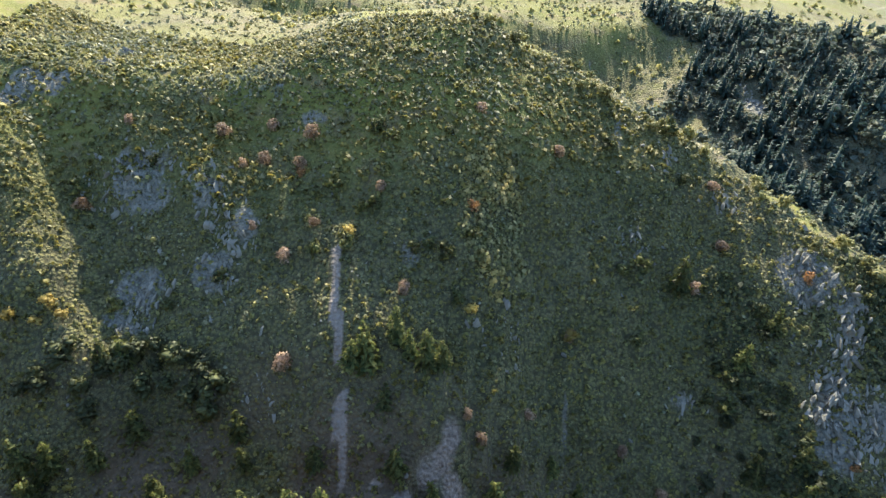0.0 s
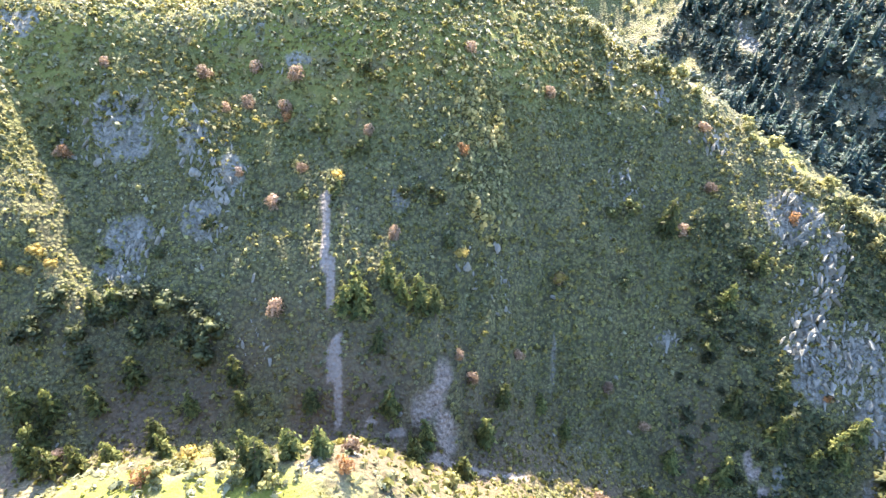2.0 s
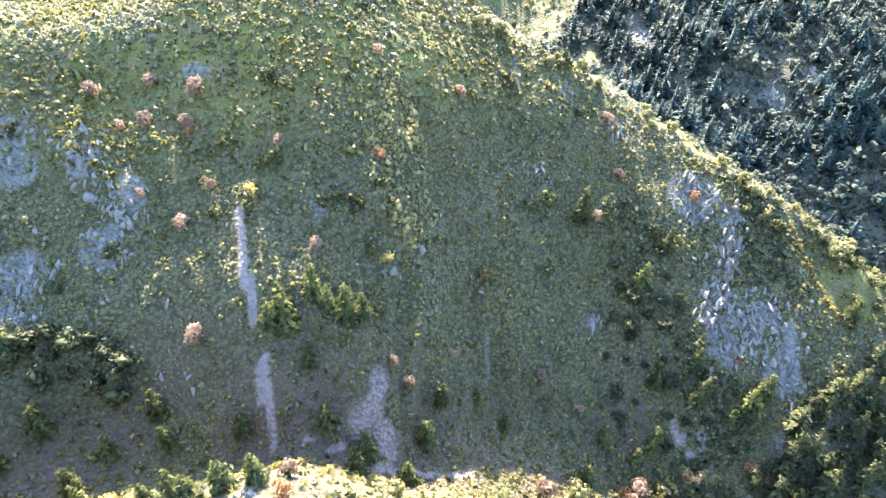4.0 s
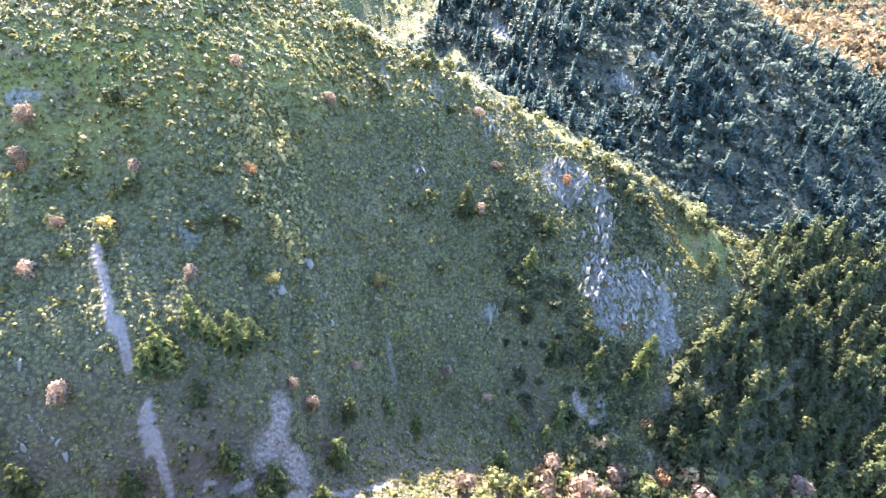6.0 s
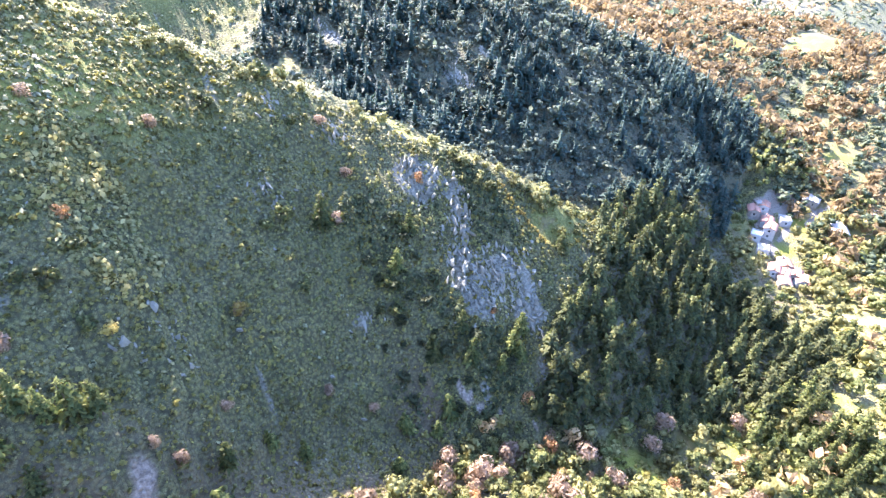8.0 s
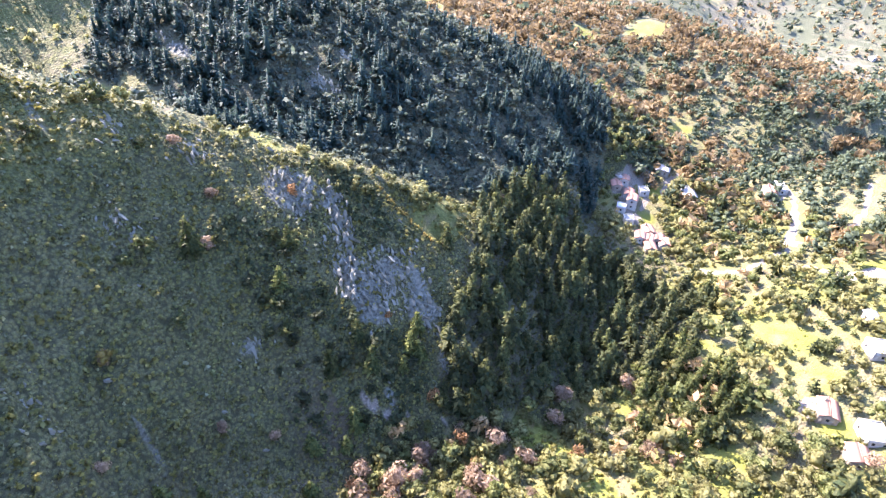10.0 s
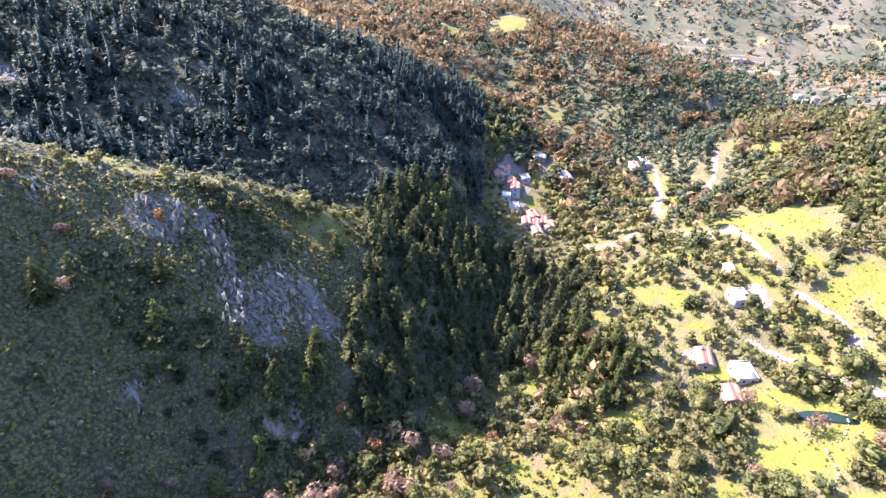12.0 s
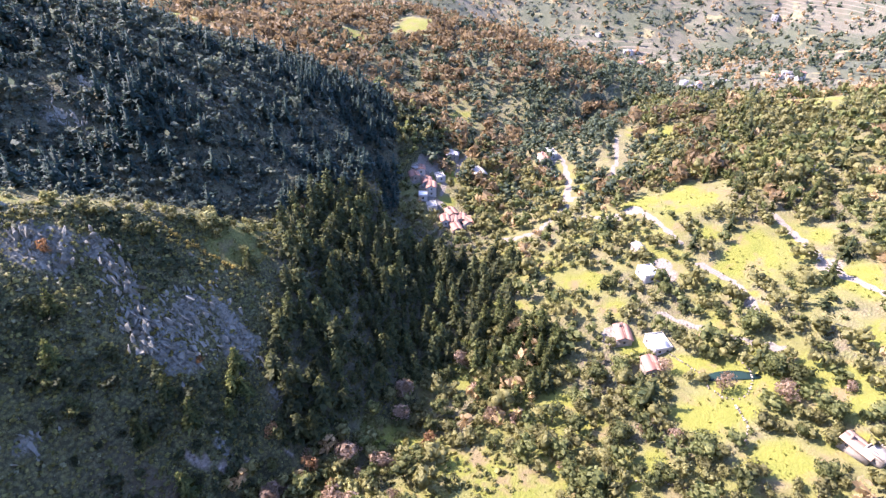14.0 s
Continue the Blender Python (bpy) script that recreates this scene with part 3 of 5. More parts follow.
def conifer_crown(h, w, tiers=12, per=9, tips=80):
    """Uneven tiers of flat boughs round a slim dark core, with loose sprays at their tips."""
    V, N, P, D = [], [], [], []
    lean = rng.normal(size=2) * .04 * w
    for k in range(tiers):
        f = (k + .7 * rng.random()) / tiers
        r0, z = .5 * w * (1 - f) ** .75 + .05 * w, h * (.07 + .88 * f)
        m = max(3, int(round(per * (1 - .45 * f))))
        for j in range(m):
            a = 6.283 * (j + .8 * rng.random()) / m + k * 1.1
            r = r0 * rng.uniform(.6, 1.15)
            d = np.array([math.cos(a), math.sin(a), 0])
            q = np.array([-d[1], d[0], 0]) * r * rng.uniform(.13, .24)
            c = np.array([lean[0] * f, lean[1] * f, z + .04 * h * rng.normal()])
            droop = r * rng.uniform(-.3, .12)
            mid = c + d * r * .6 + np.array([0, 0, r * .1])
            V += [c + d * r * .05, mid - q, c + d * r + np.array([0, 0, droop]), mid + q]
            n = d * rng.uniform(.3, .9) + np.array([0, 0, .7]) + .35 * rng.normal(size=3)
            N += [n / np.linalg.norm(n)] * 4
            P.append(c + d * r * rng.uniform(.75, 1.0) + np.array([0, 0, droop * .7]))
            D.append(d + np.array([0, 0, .5]))
    core = tube([(0, 0, .04 * h), (lean[0] * .4, lean[1] * .4, .4 * h), (lean[0], lean[1], h * .97)], [.13 * w, .12 * w, .01 * w], 5)
    cn = core[0] - np.array([0, 0, .4 * h])
    cn = cn / np.linalg.norm(cn, axis=1)[:, None]
    V, N = np.concatenate([core[0], np.array(V)]), np.concatenate([cn, np.array(N)])
    F = np.concatenate([core[1], len(core[0]) + np.arange(len(V) - len(core[0])).reshape(-1, 4)])
    if tips:
        pick = rng.integers(0, len(P), tips)
        a = cards(np.array(P)[pick] + .04 * w * rng.normal(size=(tips, 3)), np.array(D)[pick], .085 * w, .6, 2.2)
        V, F, N = np.concatenate([V, a[0]]), np.concatenate([F, a[1] + len(V)]), np.concatenate([N, a[2]])
    return V, F, N


def round_crown(h, w, n, leaf, lobes=7, base=.25, sub=2):
    L = []
    for k in range(lobes):
        a, q = k * 2.4 + rng.random(), rng.uniform(.08, .34) * w
        r = w * rng.uniform(.2, .33)
        L.append(((math.cos(a) * q, math.sin(a) * q, h * (base + .15 + rng.random() * (.72 - base))), (r, r, r * rng.uniform(.7, .95))))
    return crown_of(L, n, leaf, sub, .5)


def twig_crown(h, w, n, leaf, lobes=7, base=.25):
    """A leafless crown: loose sprays of twigs with no dense heart."""
    L = []
    for k in range(lobes):
        a, q = rng.random() * 6.28, rng.uniform(.1, .32) * w
        r = w * rng.uniform(.2, .34)
        L.append(((math.cos(a) * q, math.sin(a) * q, h * (base + .15 + rng.random() * (.72 - base))), (r, r, r * rng.uniform(.7, .95))))
    return cards(*blob_points(n, L), leaf, .42, 2.2)


def tube(path, radii, sides=5):
    v, f = [], []
    for (x, y, z), r in zip(path, radii):
        v += [(x + r * math.cos(6.283 * k / sides), y + r * math.sin(6.283 * k / sides), z) for k in range(sides)]
    for j in range(len(path) - 1):
        f += [(j * sides + k, j * sides + (k + 1) % sides, (j + 1) * sides + (k + 1) % sides, (j + 1) * sides + k) for k in range(sides)]
    return np.array(v, float), np.array(f)


def trunk_and_limbs(h, w, limbs=5, top=.75):
    V, F = tube([(0, 0, -.8), (.05 * w, 0, .3 * h), (0, .04 * w, top * h)], [.045 * h * .6 + .06, .03 * h * .6 + .04, .03])
    for k in range(limbs):
        a, z = k * 2.4 + rng.random(), h * rng.uniform(.2, .5)
        e = (math.cos(a) * w * .35, math.sin(a) * w * .35, z + h * rng.uniform(.15, .3))
        v, f = tube([(0, 0, z), (e[0] * .5, e[1] * .5, z + (e[2] - z) * .4), e], [.02 * h * .6 + .03, .03, .015], 4)
        F = np.concatenate([F, f + len(V)])
        V = np.concatenate([V, v])
    return V, F


def plant(kind, crown, trunk, mat, label, category, group=""):
    top = new(kind)
    mesh_object("crown", crown[0], crown[1], mat, top, normals=crown[2])
    if trunk:
        mesh_object("trunk", *trunk, M_BARK, top)
    return tagged(top, label, category, group)


def at(x, y, scale=1.0, turn=None, sink=0.1, stretch=1.0):
    z = float(ground(np.array([x]), np.array([y]))[0]) - sink
    s = Matrix.Diagonal((scale, scale, scale * stretch, 1))
    return pose(x, y, z, rng.normal() * 3, rng.normal() * 3, rng.random() * 360 if turn is None else turn) @ s


def stand(makers, spots_, sizes, group):
    """Separate plants: the first of each maker is built, the others share its meshes."""
    first = {}
    for k, (x, y) in enumerate(spots_):
        i = k % len(makers)
        m = at(x, y, sizes[0] + (sizes[1] - sizes[0]) * rng.random(), stretch=rng.uniform(.88, 1.15))
        if i not in first:
            first[i] = makers[i]()
            first[i]["group"] = group
            first[i].matrix_basis = m
        else:
            copy_plant(first[i], m)


def copy_plant(src, m):
    ob = copy_thing(src, Matrix.Identity(4))
    ob.matrix_basis = m
    return ob


def merge(name, base_list, xs, ys, scales, mat, label, category, sink=.1):
    """Plants past counting, joined into one mesh."""
    xs, ys = np.asarray(xs), np.asarray(ys)
    zs = ground(xs, ys) - sink
    V, F, N, off = [], [], [], 0
    pick = rng.integers(0, len(base_list), len(xs))
    for b, (v, f, nv_) in enumerate(base_list):
        m = np.where(pick == b)[0]
        if not len(m):
            continue
        a = rng.random(len(m)) * 6.283
        s = np.asarray(scales)[m]
        c, si = np.cos(a) * s, np.sin(a) * s
        x = v[None, :, 0] * c[:, None] - v[None, :, 1] * si[:, None] + xs[m][:, None]
        y = v[None, :, 0] * si[:, None] + v[None, :, 1] * c[:, None] + ys[m][:, None]
        z = v[None, :, 2] * (s * rng.uniform(.8, 1.2, len(m)))[:, None] + zs[m][:, None]
        V.append(np.stack([x, y, z], -1).reshape(-1, 3))
        ca, sa = np.cos(a)[:, None], np.sin(a)[:, None]
        N.append(np.stack([nv_[None, :, 0] * ca - nv_[None, :, 1] * sa, nv_[None, :, 0] * sa + nv_[None, :, 1] * ca, nv_[None, :, 2] + 0 * ca], -1).reshape(-1, 3))
        F.append((f[None] + (np.arange(len(m)) * len(v))[:, None, None]).reshape(-1, f.shape[1]) + off)
        off += len(m) * len(v)
    ob = mesh_object(name, np.concatenate(V), np.concatenate(F), mat, normals=np.concatenate(N))
    return tagged(ob, label, category, kind="stuff")


def scatter(n, x0, x1, y0, y1, keep):
    x, y = rng.uniform(x0, x1, n), rng.uniform(y0, y1, n)
    m = keep(x, y)
    x, y = x[m], y[m]
    m = (np.maximum(paths(x, y, TRAILS), paths(x, y, LANES)) < .5) & (spots(x, y, BARE_SPOTS) < .2 + .5 * rng.random(len(x)))
    return x[m], y[m]


conifers = [lambda w=w, h=h: plant("conifer", conifer_crown(h, w, 15, 11, 220), trunk_and_limbs(h, w, 4, .95), M_CONIFER, "dark green conifer with a ragged conical crown on the slope", "tree")
            for w, h in ((6.4, 9.5), (5.4, 10.5), (7.2, 9), (5.6, 12), (6.8, 8), (4.6, 9))]
oaks = [lambda w=w, h=h: plant("oak_tree", round_crown(h, w, 230, .5, 9, .25, 1), trunk_and_limbs(h, w), M_OAK, "dark green evergreen oak with a dense round crown", "tree")
        for w, h in ((5.5, 5.5), (6.5, 6), (5, 5))]
olives = [lambda w=w, h=h: plant("olive_tree", round_crown(h, w, 240, .42, 10, .2, 1), trunk_and_limbs(h, w), M_OLIVE, "grey-green olive tree with a loose round crown on the terraces", "tree")
          for w, h in ((5.2, 4.6), (6, 5), (4.6, 4.2))]
bares = [lambda w=w, h=h: plant("bare_tree", twig_crown(h, w, 300, .3, 8), trunk_and_limbs(h, w, 7), M_BARE, "leafless pinkish-brown tree with fine twigs", "tree")
         for w, h in ((5, 5), (4, 4.2))]


def on_slope(x, y):
    return spur_side(x, y) & ~inside(x, y, FOREST) & (spots(x, y, FLANK) < .3 + .9 * rng.random(len(x)))


# scrub on the main face
def tuft():
    """A low cushion of scrub: short sprays bunched on a dome."""
    d = rng.normal(size=(7, 3))
    d[:, 2] = abs(d[:, 2]) + .35
    d /= np.linalg.norm(d, axis=1)[:, None]
    return cards(d * np.array([.42, .42, .5]) * rng.uniform(.5, 1.1, (7, 1)), d, .47, .55, 1.4)


tufts = [tuft() for _ in range(10)]
sx, sy = scatter(155000, -150, 190, 45, 255, lambda x, y: on_slope(x, y) & (spots(x, y, ROCKY) < .45 + 1.3 * rng.random(len(x))) & (rng.random(len(x)) < np.where(ground(x, y) > 85, .74, .52) + .8 * fbm(x, y, 20, 101)))
# More pale dry tufts with height, also brightening the sunlit top by colour.
half = rng.random(len(sx)) < np.clip(.8 - (ground(sx, sy) - 70) / 110 + .8 * fbm(sx, sy, 25, 191), .15, .9)
sc = rng.gamma(3.0, .28, len(sx)).clip(.4, 1.8) * np.where(ground(sx, sy) > 90, 1.15, .95)
merge("scrub", tufts, sx[half], sy[half], sc[half], M_SCRUB, "low grey-green spiny scrub covering the steep hillside", "shrubs")
merge("dry_scrub", tufts, sx[~half], sy[~half], sc[~half] * .9, M_DRY, "pale dry scrub and grass tufts on the steep hillside", "shrubs")

def thin(x, y, gap):
    """Drops plants that stand closer together than gap."""
    keep, cells = [], {}
    for i in range(len(x)):
        c = (int(x[i] // gap), int(y[i] // gap))
        if all(math.hypot(x[i] - x[j], y[i] - y[j]) > gap for a in (-1, 0, 1) for b in (-1, 0, 1) for j in cells.get((c[0] + a, c[1] + b), [])):
            cells.setdefault(c, []).append(i)
            keep.append(i)
    return x[keep], y[keep]


# evergreen cushions in the folds, coloured darker to deepen the lower face's shade
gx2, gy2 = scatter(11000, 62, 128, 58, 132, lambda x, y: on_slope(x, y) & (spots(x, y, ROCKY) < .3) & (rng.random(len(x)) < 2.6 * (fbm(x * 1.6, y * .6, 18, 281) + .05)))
merge("evergreen_scrub", tufts, gx2, gy2, rng.gamma(4, .3, len(gx2)).clip(.5, 2.2), M_SHADE, "low evergreen scrub in the hillside folds, coloured dark to deepen their shade", "shrubs")

# forest in the ravine
fx, fy = thin(*scatter(5200, 80, 222, 5, 120, lambda x, y: inside(x, y, FOREST) & (rng.random(len(x)) < .7 + 1.2 * fbm(x, y, 18, 181))), 4.0)
stand(conifers, list(zip(fx[:150], fy[:150])), (.6, 1.45), "ravine conifers")
hb = [round_crown(4.8, 5.6, 13, 1.0, 4, .1, 1) for _ in range(8)]
cb = [conifer_crown(9, 6.8, 9, 7, 14) for _ in range(8)]
rb = [round_crown(5.0, 5.8, 44, .85, 5, .12, 1) for _ in range(6)]
sb = [twig_crown(5.2, 5.8, 22, 1.2, 7) for _ in range(4)]
db = [round_crown(5.0, 5.8, 18, 1.15, 3, .12, 1) for _ in range(5)]
fb = [round_crown(4.5, 6.0, 4, 1.7, 2, .1, 1) for _ in range(6)]
merge("ravine_wood", [conifer_crown(10, 6.2, 11, 8, 30) for _ in range(6)], fx[150:520], fy[150:520], rng.uniform(.55, 1.3, len(fx[150:520])), M_CONIFER, "dense dark conifers filling the shaded ravine", "woods")
ux_, uy_ = scatter(1900, 80, 235, 5, 120, lambda x, y: inside(x, y, FOREST))
merge("ravine_undergrowth", db, ux_, uy_, rng.uniform(.15, .45, len(ux_)), M_OAK, "dark undergrowth between the ravine conifers", "shrubs")
lx_, ly_ = scatter(9000, 80, 245, 5, 120, lambda x, y: inside(x, y, FOREST))
merge("ravine_scrub", tufts, lx_, ly_, rng.uniform(.5, 1.6, len(lx_)), M_SCRUB, "low scrub on the floor of the ravine wood", "shrubs")

# single trees and bushes on the main face
SLOPE_CONIFERS = [(-21.5, 96.7), (-17.9, 99.5), (-17.5, 97.5), (-11.2, 101.5), (-7.9, 99.8), (-3.3, 98.1), (0.1, 97.2), (-13.8, 91.1), (67.5, 128.7), (81.4, 111.9), (91.3, 118.2), (-81, 98.4), (-77.4, 101)]
SPUR_CONIFERS = [(134, 90.6), (112, 74.6), (101, 80), (16.9, 88.4), (27.6, 93), (12.2, 82.1), (5.9, 71.7), (-4.6, 72.8), (-2.4, 76.9), (63.2, 83.9), (34.3, 88.6), (79.4, 91.4), (88.1, 84.5), (95.8, 78.8), (102.3, 77.1), (106.4, 81.6), (69.9, 78.4), (75.7, 79.9), (54.7, 76.5), (89.8, 91.3)]
KNOLL_CONIFERS = [(-58, 70), (-35.1, 53.4), (-27.8, 49.6), (-24, 53.8), (-19.2, 54.6), (-72.1, 72), (-78.8, 70.7), (-4.9, 72.8), (-63.7, 77), (-30.2, 51.7), (-74, 28), (-83, 20)]
# (87.9, 122) and (79.1, 108.6) put cast tree shadows in as dark bushes.
DARK_BUSHES = [(-18.4, 148), (-13.7, 144.5), (2.1, 147.1), (-7.6, 120.9), (-3.3, 122.1), (1.2, 120.2), (7.8, 124.9), (-24.3, 119.6), (-33.1, 120.6), (-18, 129.9), (-21, 130.4), (-30, 136.8), (-79.9, 142), (-57, 116.8), (-69.2, 111.2), (-82.8, 111.6), (73.8, 154.6), (57.4, 132.4), (51.8, 132.5), (51.5, 160.2), (3.9, 113.1), (76.7, 111.5), (89.3, 119.7), (76.1, 104.5), (87.9, 122), (79.1, 108.6), (-21, 129.4), (72, 168), (53.6, 117), (-99.8, 137)]
SHADE_BUSHES = [(-60.9, 94.9), (-72.3, 96.1), (-80.4, 97.3), (-92.3, 92.4), (-67, 97.3), (-76.9, 101), (-84.5, 92.6), (-56.7, 92.6), (-97, 91.7), (-88.6, 97), (-69.9, 100), (-81.9, 89.6), (-70.3, 103.1), (-65.8, 101.3), (-78.3, 98.5), (-55, 96.2), (-74.4, 102.7), (-61.9, 101.4), (-94.1, 93.8), (-57.4, 98.3)]
PINK_BUSHES = [(-88.7, 150.8), (-61.4, 147.8), (-48.3, 151.5), (-36.6, 147.6), (-55.5, 141.5), (-49.1, 141.8), (-39.8, 141.6), (-97.8, 132.8), (-50.1, 126.5), (-33.9, 126.6), (-16.4, 133.1), (11.2, 154.8), (34.3, 153.4), (82.4, 152.5), (-9.5, 111.7), (-38.4, 98.8), (5.6, 91), (21.9, 98.8), (47.1, 97.5), (56.8, 91), (72, 128.5), (81.7, 137.9), (8.8, 88.8), (-41.2, 120.2), (35, 117.1), (80.4, 62.3), (88.1, 61.7), (75.2, 62.2), (188, 101), (105, 36.6), (128, 2.8), (144, 17.8), (75.2, 66.3), (84.5, 63.3), (-15.3, 57.9), (-83.8, 72.6)]
BROWN_BUSHES = [(102.2, 126.1), (101.9, 89.1), (-96.8, 133.5), (8.3, 130.9), (-38.9, 139.8), (-15, 51), (-44, 47)]
YELLOW_BUSHES = [(7.3, 110.9), (-24.4, 122.7), (34.9, 117.2), (-91.8, 105), (-97.1, 103), (-102, 103), (-94.7, 106), (-41.6, 54.9)]

yellows = [lambda: plant("yellow_bush", round_crown(3.0, 3.4, 170, .3, 7, .05, 1), trunk_and_limbs(2.6, 3, 6), M_YELLOW, "bright yellow flowering bush on the rocky slope", "bush")]
dark_bushes = [lambda w=w: plant("evergreen_bush", round_crown(w * .85, w, 190, .36, 8, .02, 1), trunk_and_limbs(w * .7, w, 5), M_CONIFER, "dense dark green evergreen bush on the scrub slope", "bush") for w in (3.4, 4.0)]
pinks = [lambda w=w: plant("bare_bush", twig_crown(w * .95, w, 480, .26, 10, .02), trunk_and_limbs(w * .8, w, 8), M_BARE, "leafless pinkish bush with a haze of fine twigs", "bush") for w in (3.2, 3.8)]
browns = [lambda w=w: plant("rusty_bush", twig_crown(w * .8, w, 280, .3, 8, .05), trunk_and_limbs(w * .7, w, 6), M_RUST, "rusty orange-brown bush with dry leaves", "bush") for w in (3.4, 4.0)]
sages = [lambda w=w: plant("sage_bush", round_crown(w * .75, w, 170, .32, 8, .02, 1), trunk_and_limbs(w * .6, w, 5), M_SAGE, "pale sage-green rounded bush along the ridge", "bush") for w in (3.0, 3.8)]
small_conifers = [lambda w=w, h=h: plant("conifer", conifer_crown(h, w, 14, 11, 200), trunk_and_limbs(h, w, 4, .95), M_CONIFER_LIT, "small conifer with sunlight tinted into its ragged yellow-green crown", "tree") for w, h in ((3.6, 6.2), (3.2, 5.6), (4.2, 6.6))]
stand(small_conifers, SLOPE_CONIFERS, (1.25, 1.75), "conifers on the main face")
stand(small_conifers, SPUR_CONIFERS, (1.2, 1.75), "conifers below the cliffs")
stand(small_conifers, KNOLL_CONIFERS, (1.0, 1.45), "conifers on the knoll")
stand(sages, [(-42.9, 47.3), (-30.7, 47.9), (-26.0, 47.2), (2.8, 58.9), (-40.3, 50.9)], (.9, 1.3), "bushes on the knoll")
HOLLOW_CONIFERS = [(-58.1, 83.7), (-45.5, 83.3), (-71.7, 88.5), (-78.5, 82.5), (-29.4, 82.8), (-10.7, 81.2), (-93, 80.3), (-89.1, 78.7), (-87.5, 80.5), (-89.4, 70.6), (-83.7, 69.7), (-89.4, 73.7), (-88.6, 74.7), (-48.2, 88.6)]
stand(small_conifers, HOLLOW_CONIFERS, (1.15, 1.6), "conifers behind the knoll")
stand(dark_bushes, DARK_BUSHES, (.9, 1.4), "evergreen bushes on the main face")
# These bushes hold the hollow's shade in their near-black leaves.
shade_bushes = [lambda w=w: plant("evergreen_bush", round_crown(w * .85, w, 190, .36, 8, .02, 1), trunk_and_limbs(w * .7, w, 5), M_SHADE, "evergreen bush with leaves darkened to carry the shade around it", "bush") for w in (3.4, 4.2)]
stand(shade_bushes, SHADE_BUSHES, (1.2, 1.9), "evergreen bushes in the shaded hollow")
NOSE = [(72, 118), (92, 124), (90, 100), (100, 80), (92, 66), (70, 72), (66, 95)]
nx2, ny2 = thin(*scatter(260, 62, 102, 62, 126, lambda x, y: inside(x, y, NOSE)), 4.5)
stand(shade_bushes, list(zip(nx2[:34], ny2[:34])), (.6, 1.25), "evergreen bushes in the gullies of the spur")
stand(pinks, PINK_BUSHES, (.8, 1.35), "bare bushes")
stand(browns, BROWN_BUSHES, (.7, 1.1), "rusty bushes")
stand(yellows, YELLOW_BUSHES, (1.0, 1.4), "yellow bushes")
crest = []
for p, q in zip(SPUR[3:13], SPUR[4:14]):
    ux, uy = (q[1] - p[1]) / math.hypot(q[0] - p[0], q[1] - p[1]), -(q[0] - p[0]) / math.hypot(q[0] - p[0], q[1] - p[1])
    for j in range(7):
        u, o = rng.random(), np.arange(-12, 13.0)
        lx, ly = p[0] + (q[0] - p[0]) * u + ux * o, p[1] + (q[1] - p[1]) * u + uy * o
        k = int(np.argmax(ground(lx, ly)))
        crest.append((lx[k] + rng.normal() * 3.5, ly[k] + rng.normal() * 3.5))
stand(sages, crest, (.45, 1.5), "bushes along the spur crest")
kx, ky = scatter(1300, -95, 25, 5, 58, lambda x, y: (tent(x, y, KNOLL, 7) > 58) & (ground(x, y) - tent(x, y, KNOLL, 7) < 3))
merge("knoll_scrub", [twig_crown(.7, 1.3, 15, .36, 4, .0) for _ in range(4)], kx, ky, rng.uniform(.4, 1.6, len(kx)), M_DRY, "straw-coloured scrub on the sunlit knoll", "shrubs")

# woods of the hill behind the spur
hx, hy = thin(*scatter(16000, 60, 385, 25, 330, lambda x, y: hill(x, y) & ~inside(x, y, FOREST) & (spots(x, y, ROCKY) < .3) & (rng.random(len(x)) < .85 + 1.2 * fbm(x, y, 30, 127))), 2.9)
k = rng.random(len(hx)) < np.clip(.5 + 3.0 * fbm(hx, hy, 32, 121) + .3 * np.clip((hx - 190) / 50, 0, 1) - .6 * (near_line(hx, hy, FOREST_HILL)[0] < 18), .06, .95)
merge("hill_conifers", cb, hx[k], hy[k], rng.gamma(9, .1, k.sum()).clip(.45, 1.45), M_HILL_CONIFER, "conifer wood on the hill behind the spur, its needles darkened for shade", "woods")
ox, oy = scatter(34000, 60, 385, 25, 330, lambda x, y: hill(x, y) & ~inside(x, y, FOREST) & (spots(x, y, ROCKY) < .5))
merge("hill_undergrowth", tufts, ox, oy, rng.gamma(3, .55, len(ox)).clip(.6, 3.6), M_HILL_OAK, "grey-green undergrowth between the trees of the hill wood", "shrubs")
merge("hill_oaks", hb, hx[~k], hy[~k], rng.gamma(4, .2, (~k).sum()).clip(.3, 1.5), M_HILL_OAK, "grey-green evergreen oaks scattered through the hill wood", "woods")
bx, by = scatter(9000, 260, 660, -80, 340, lambda x, y: ((near_line(x, y, BROWN_HILL)[0] < 190) | (near_line(x, y, TERRACE_HILL)[0] < 90)) & ~hill(x, y) & (spots(x, y, FIELDS) < .3) & (lane_gap(x, y) > 3) & (rng.random(len(x)) < .8 + 1.2 * fbm(x, y, 40, 131)))
k = rng.random(len(bx)) < np.clip(.08 + 2.4 * fbm(bx, by, 50, 141) + .65 * np.clip((ground(bx, by) - 14) / 26, 0, 1), .04, .92)
merge("brown_wood", sb, bx[k], by[k], rng.gamma(6, .18, k.sum()).clip(.5, 1.9), M_BARE_WOOD, "leafless brown wood on the round hill", "woods")
merge("brown_hill_oaks", hb, bx[~k], by[~k], rng.gamma(6, .17, (~k).sum()).clip(.5, 1.8), M_FAR, "dark evergreen trees on the round hill", "woods")

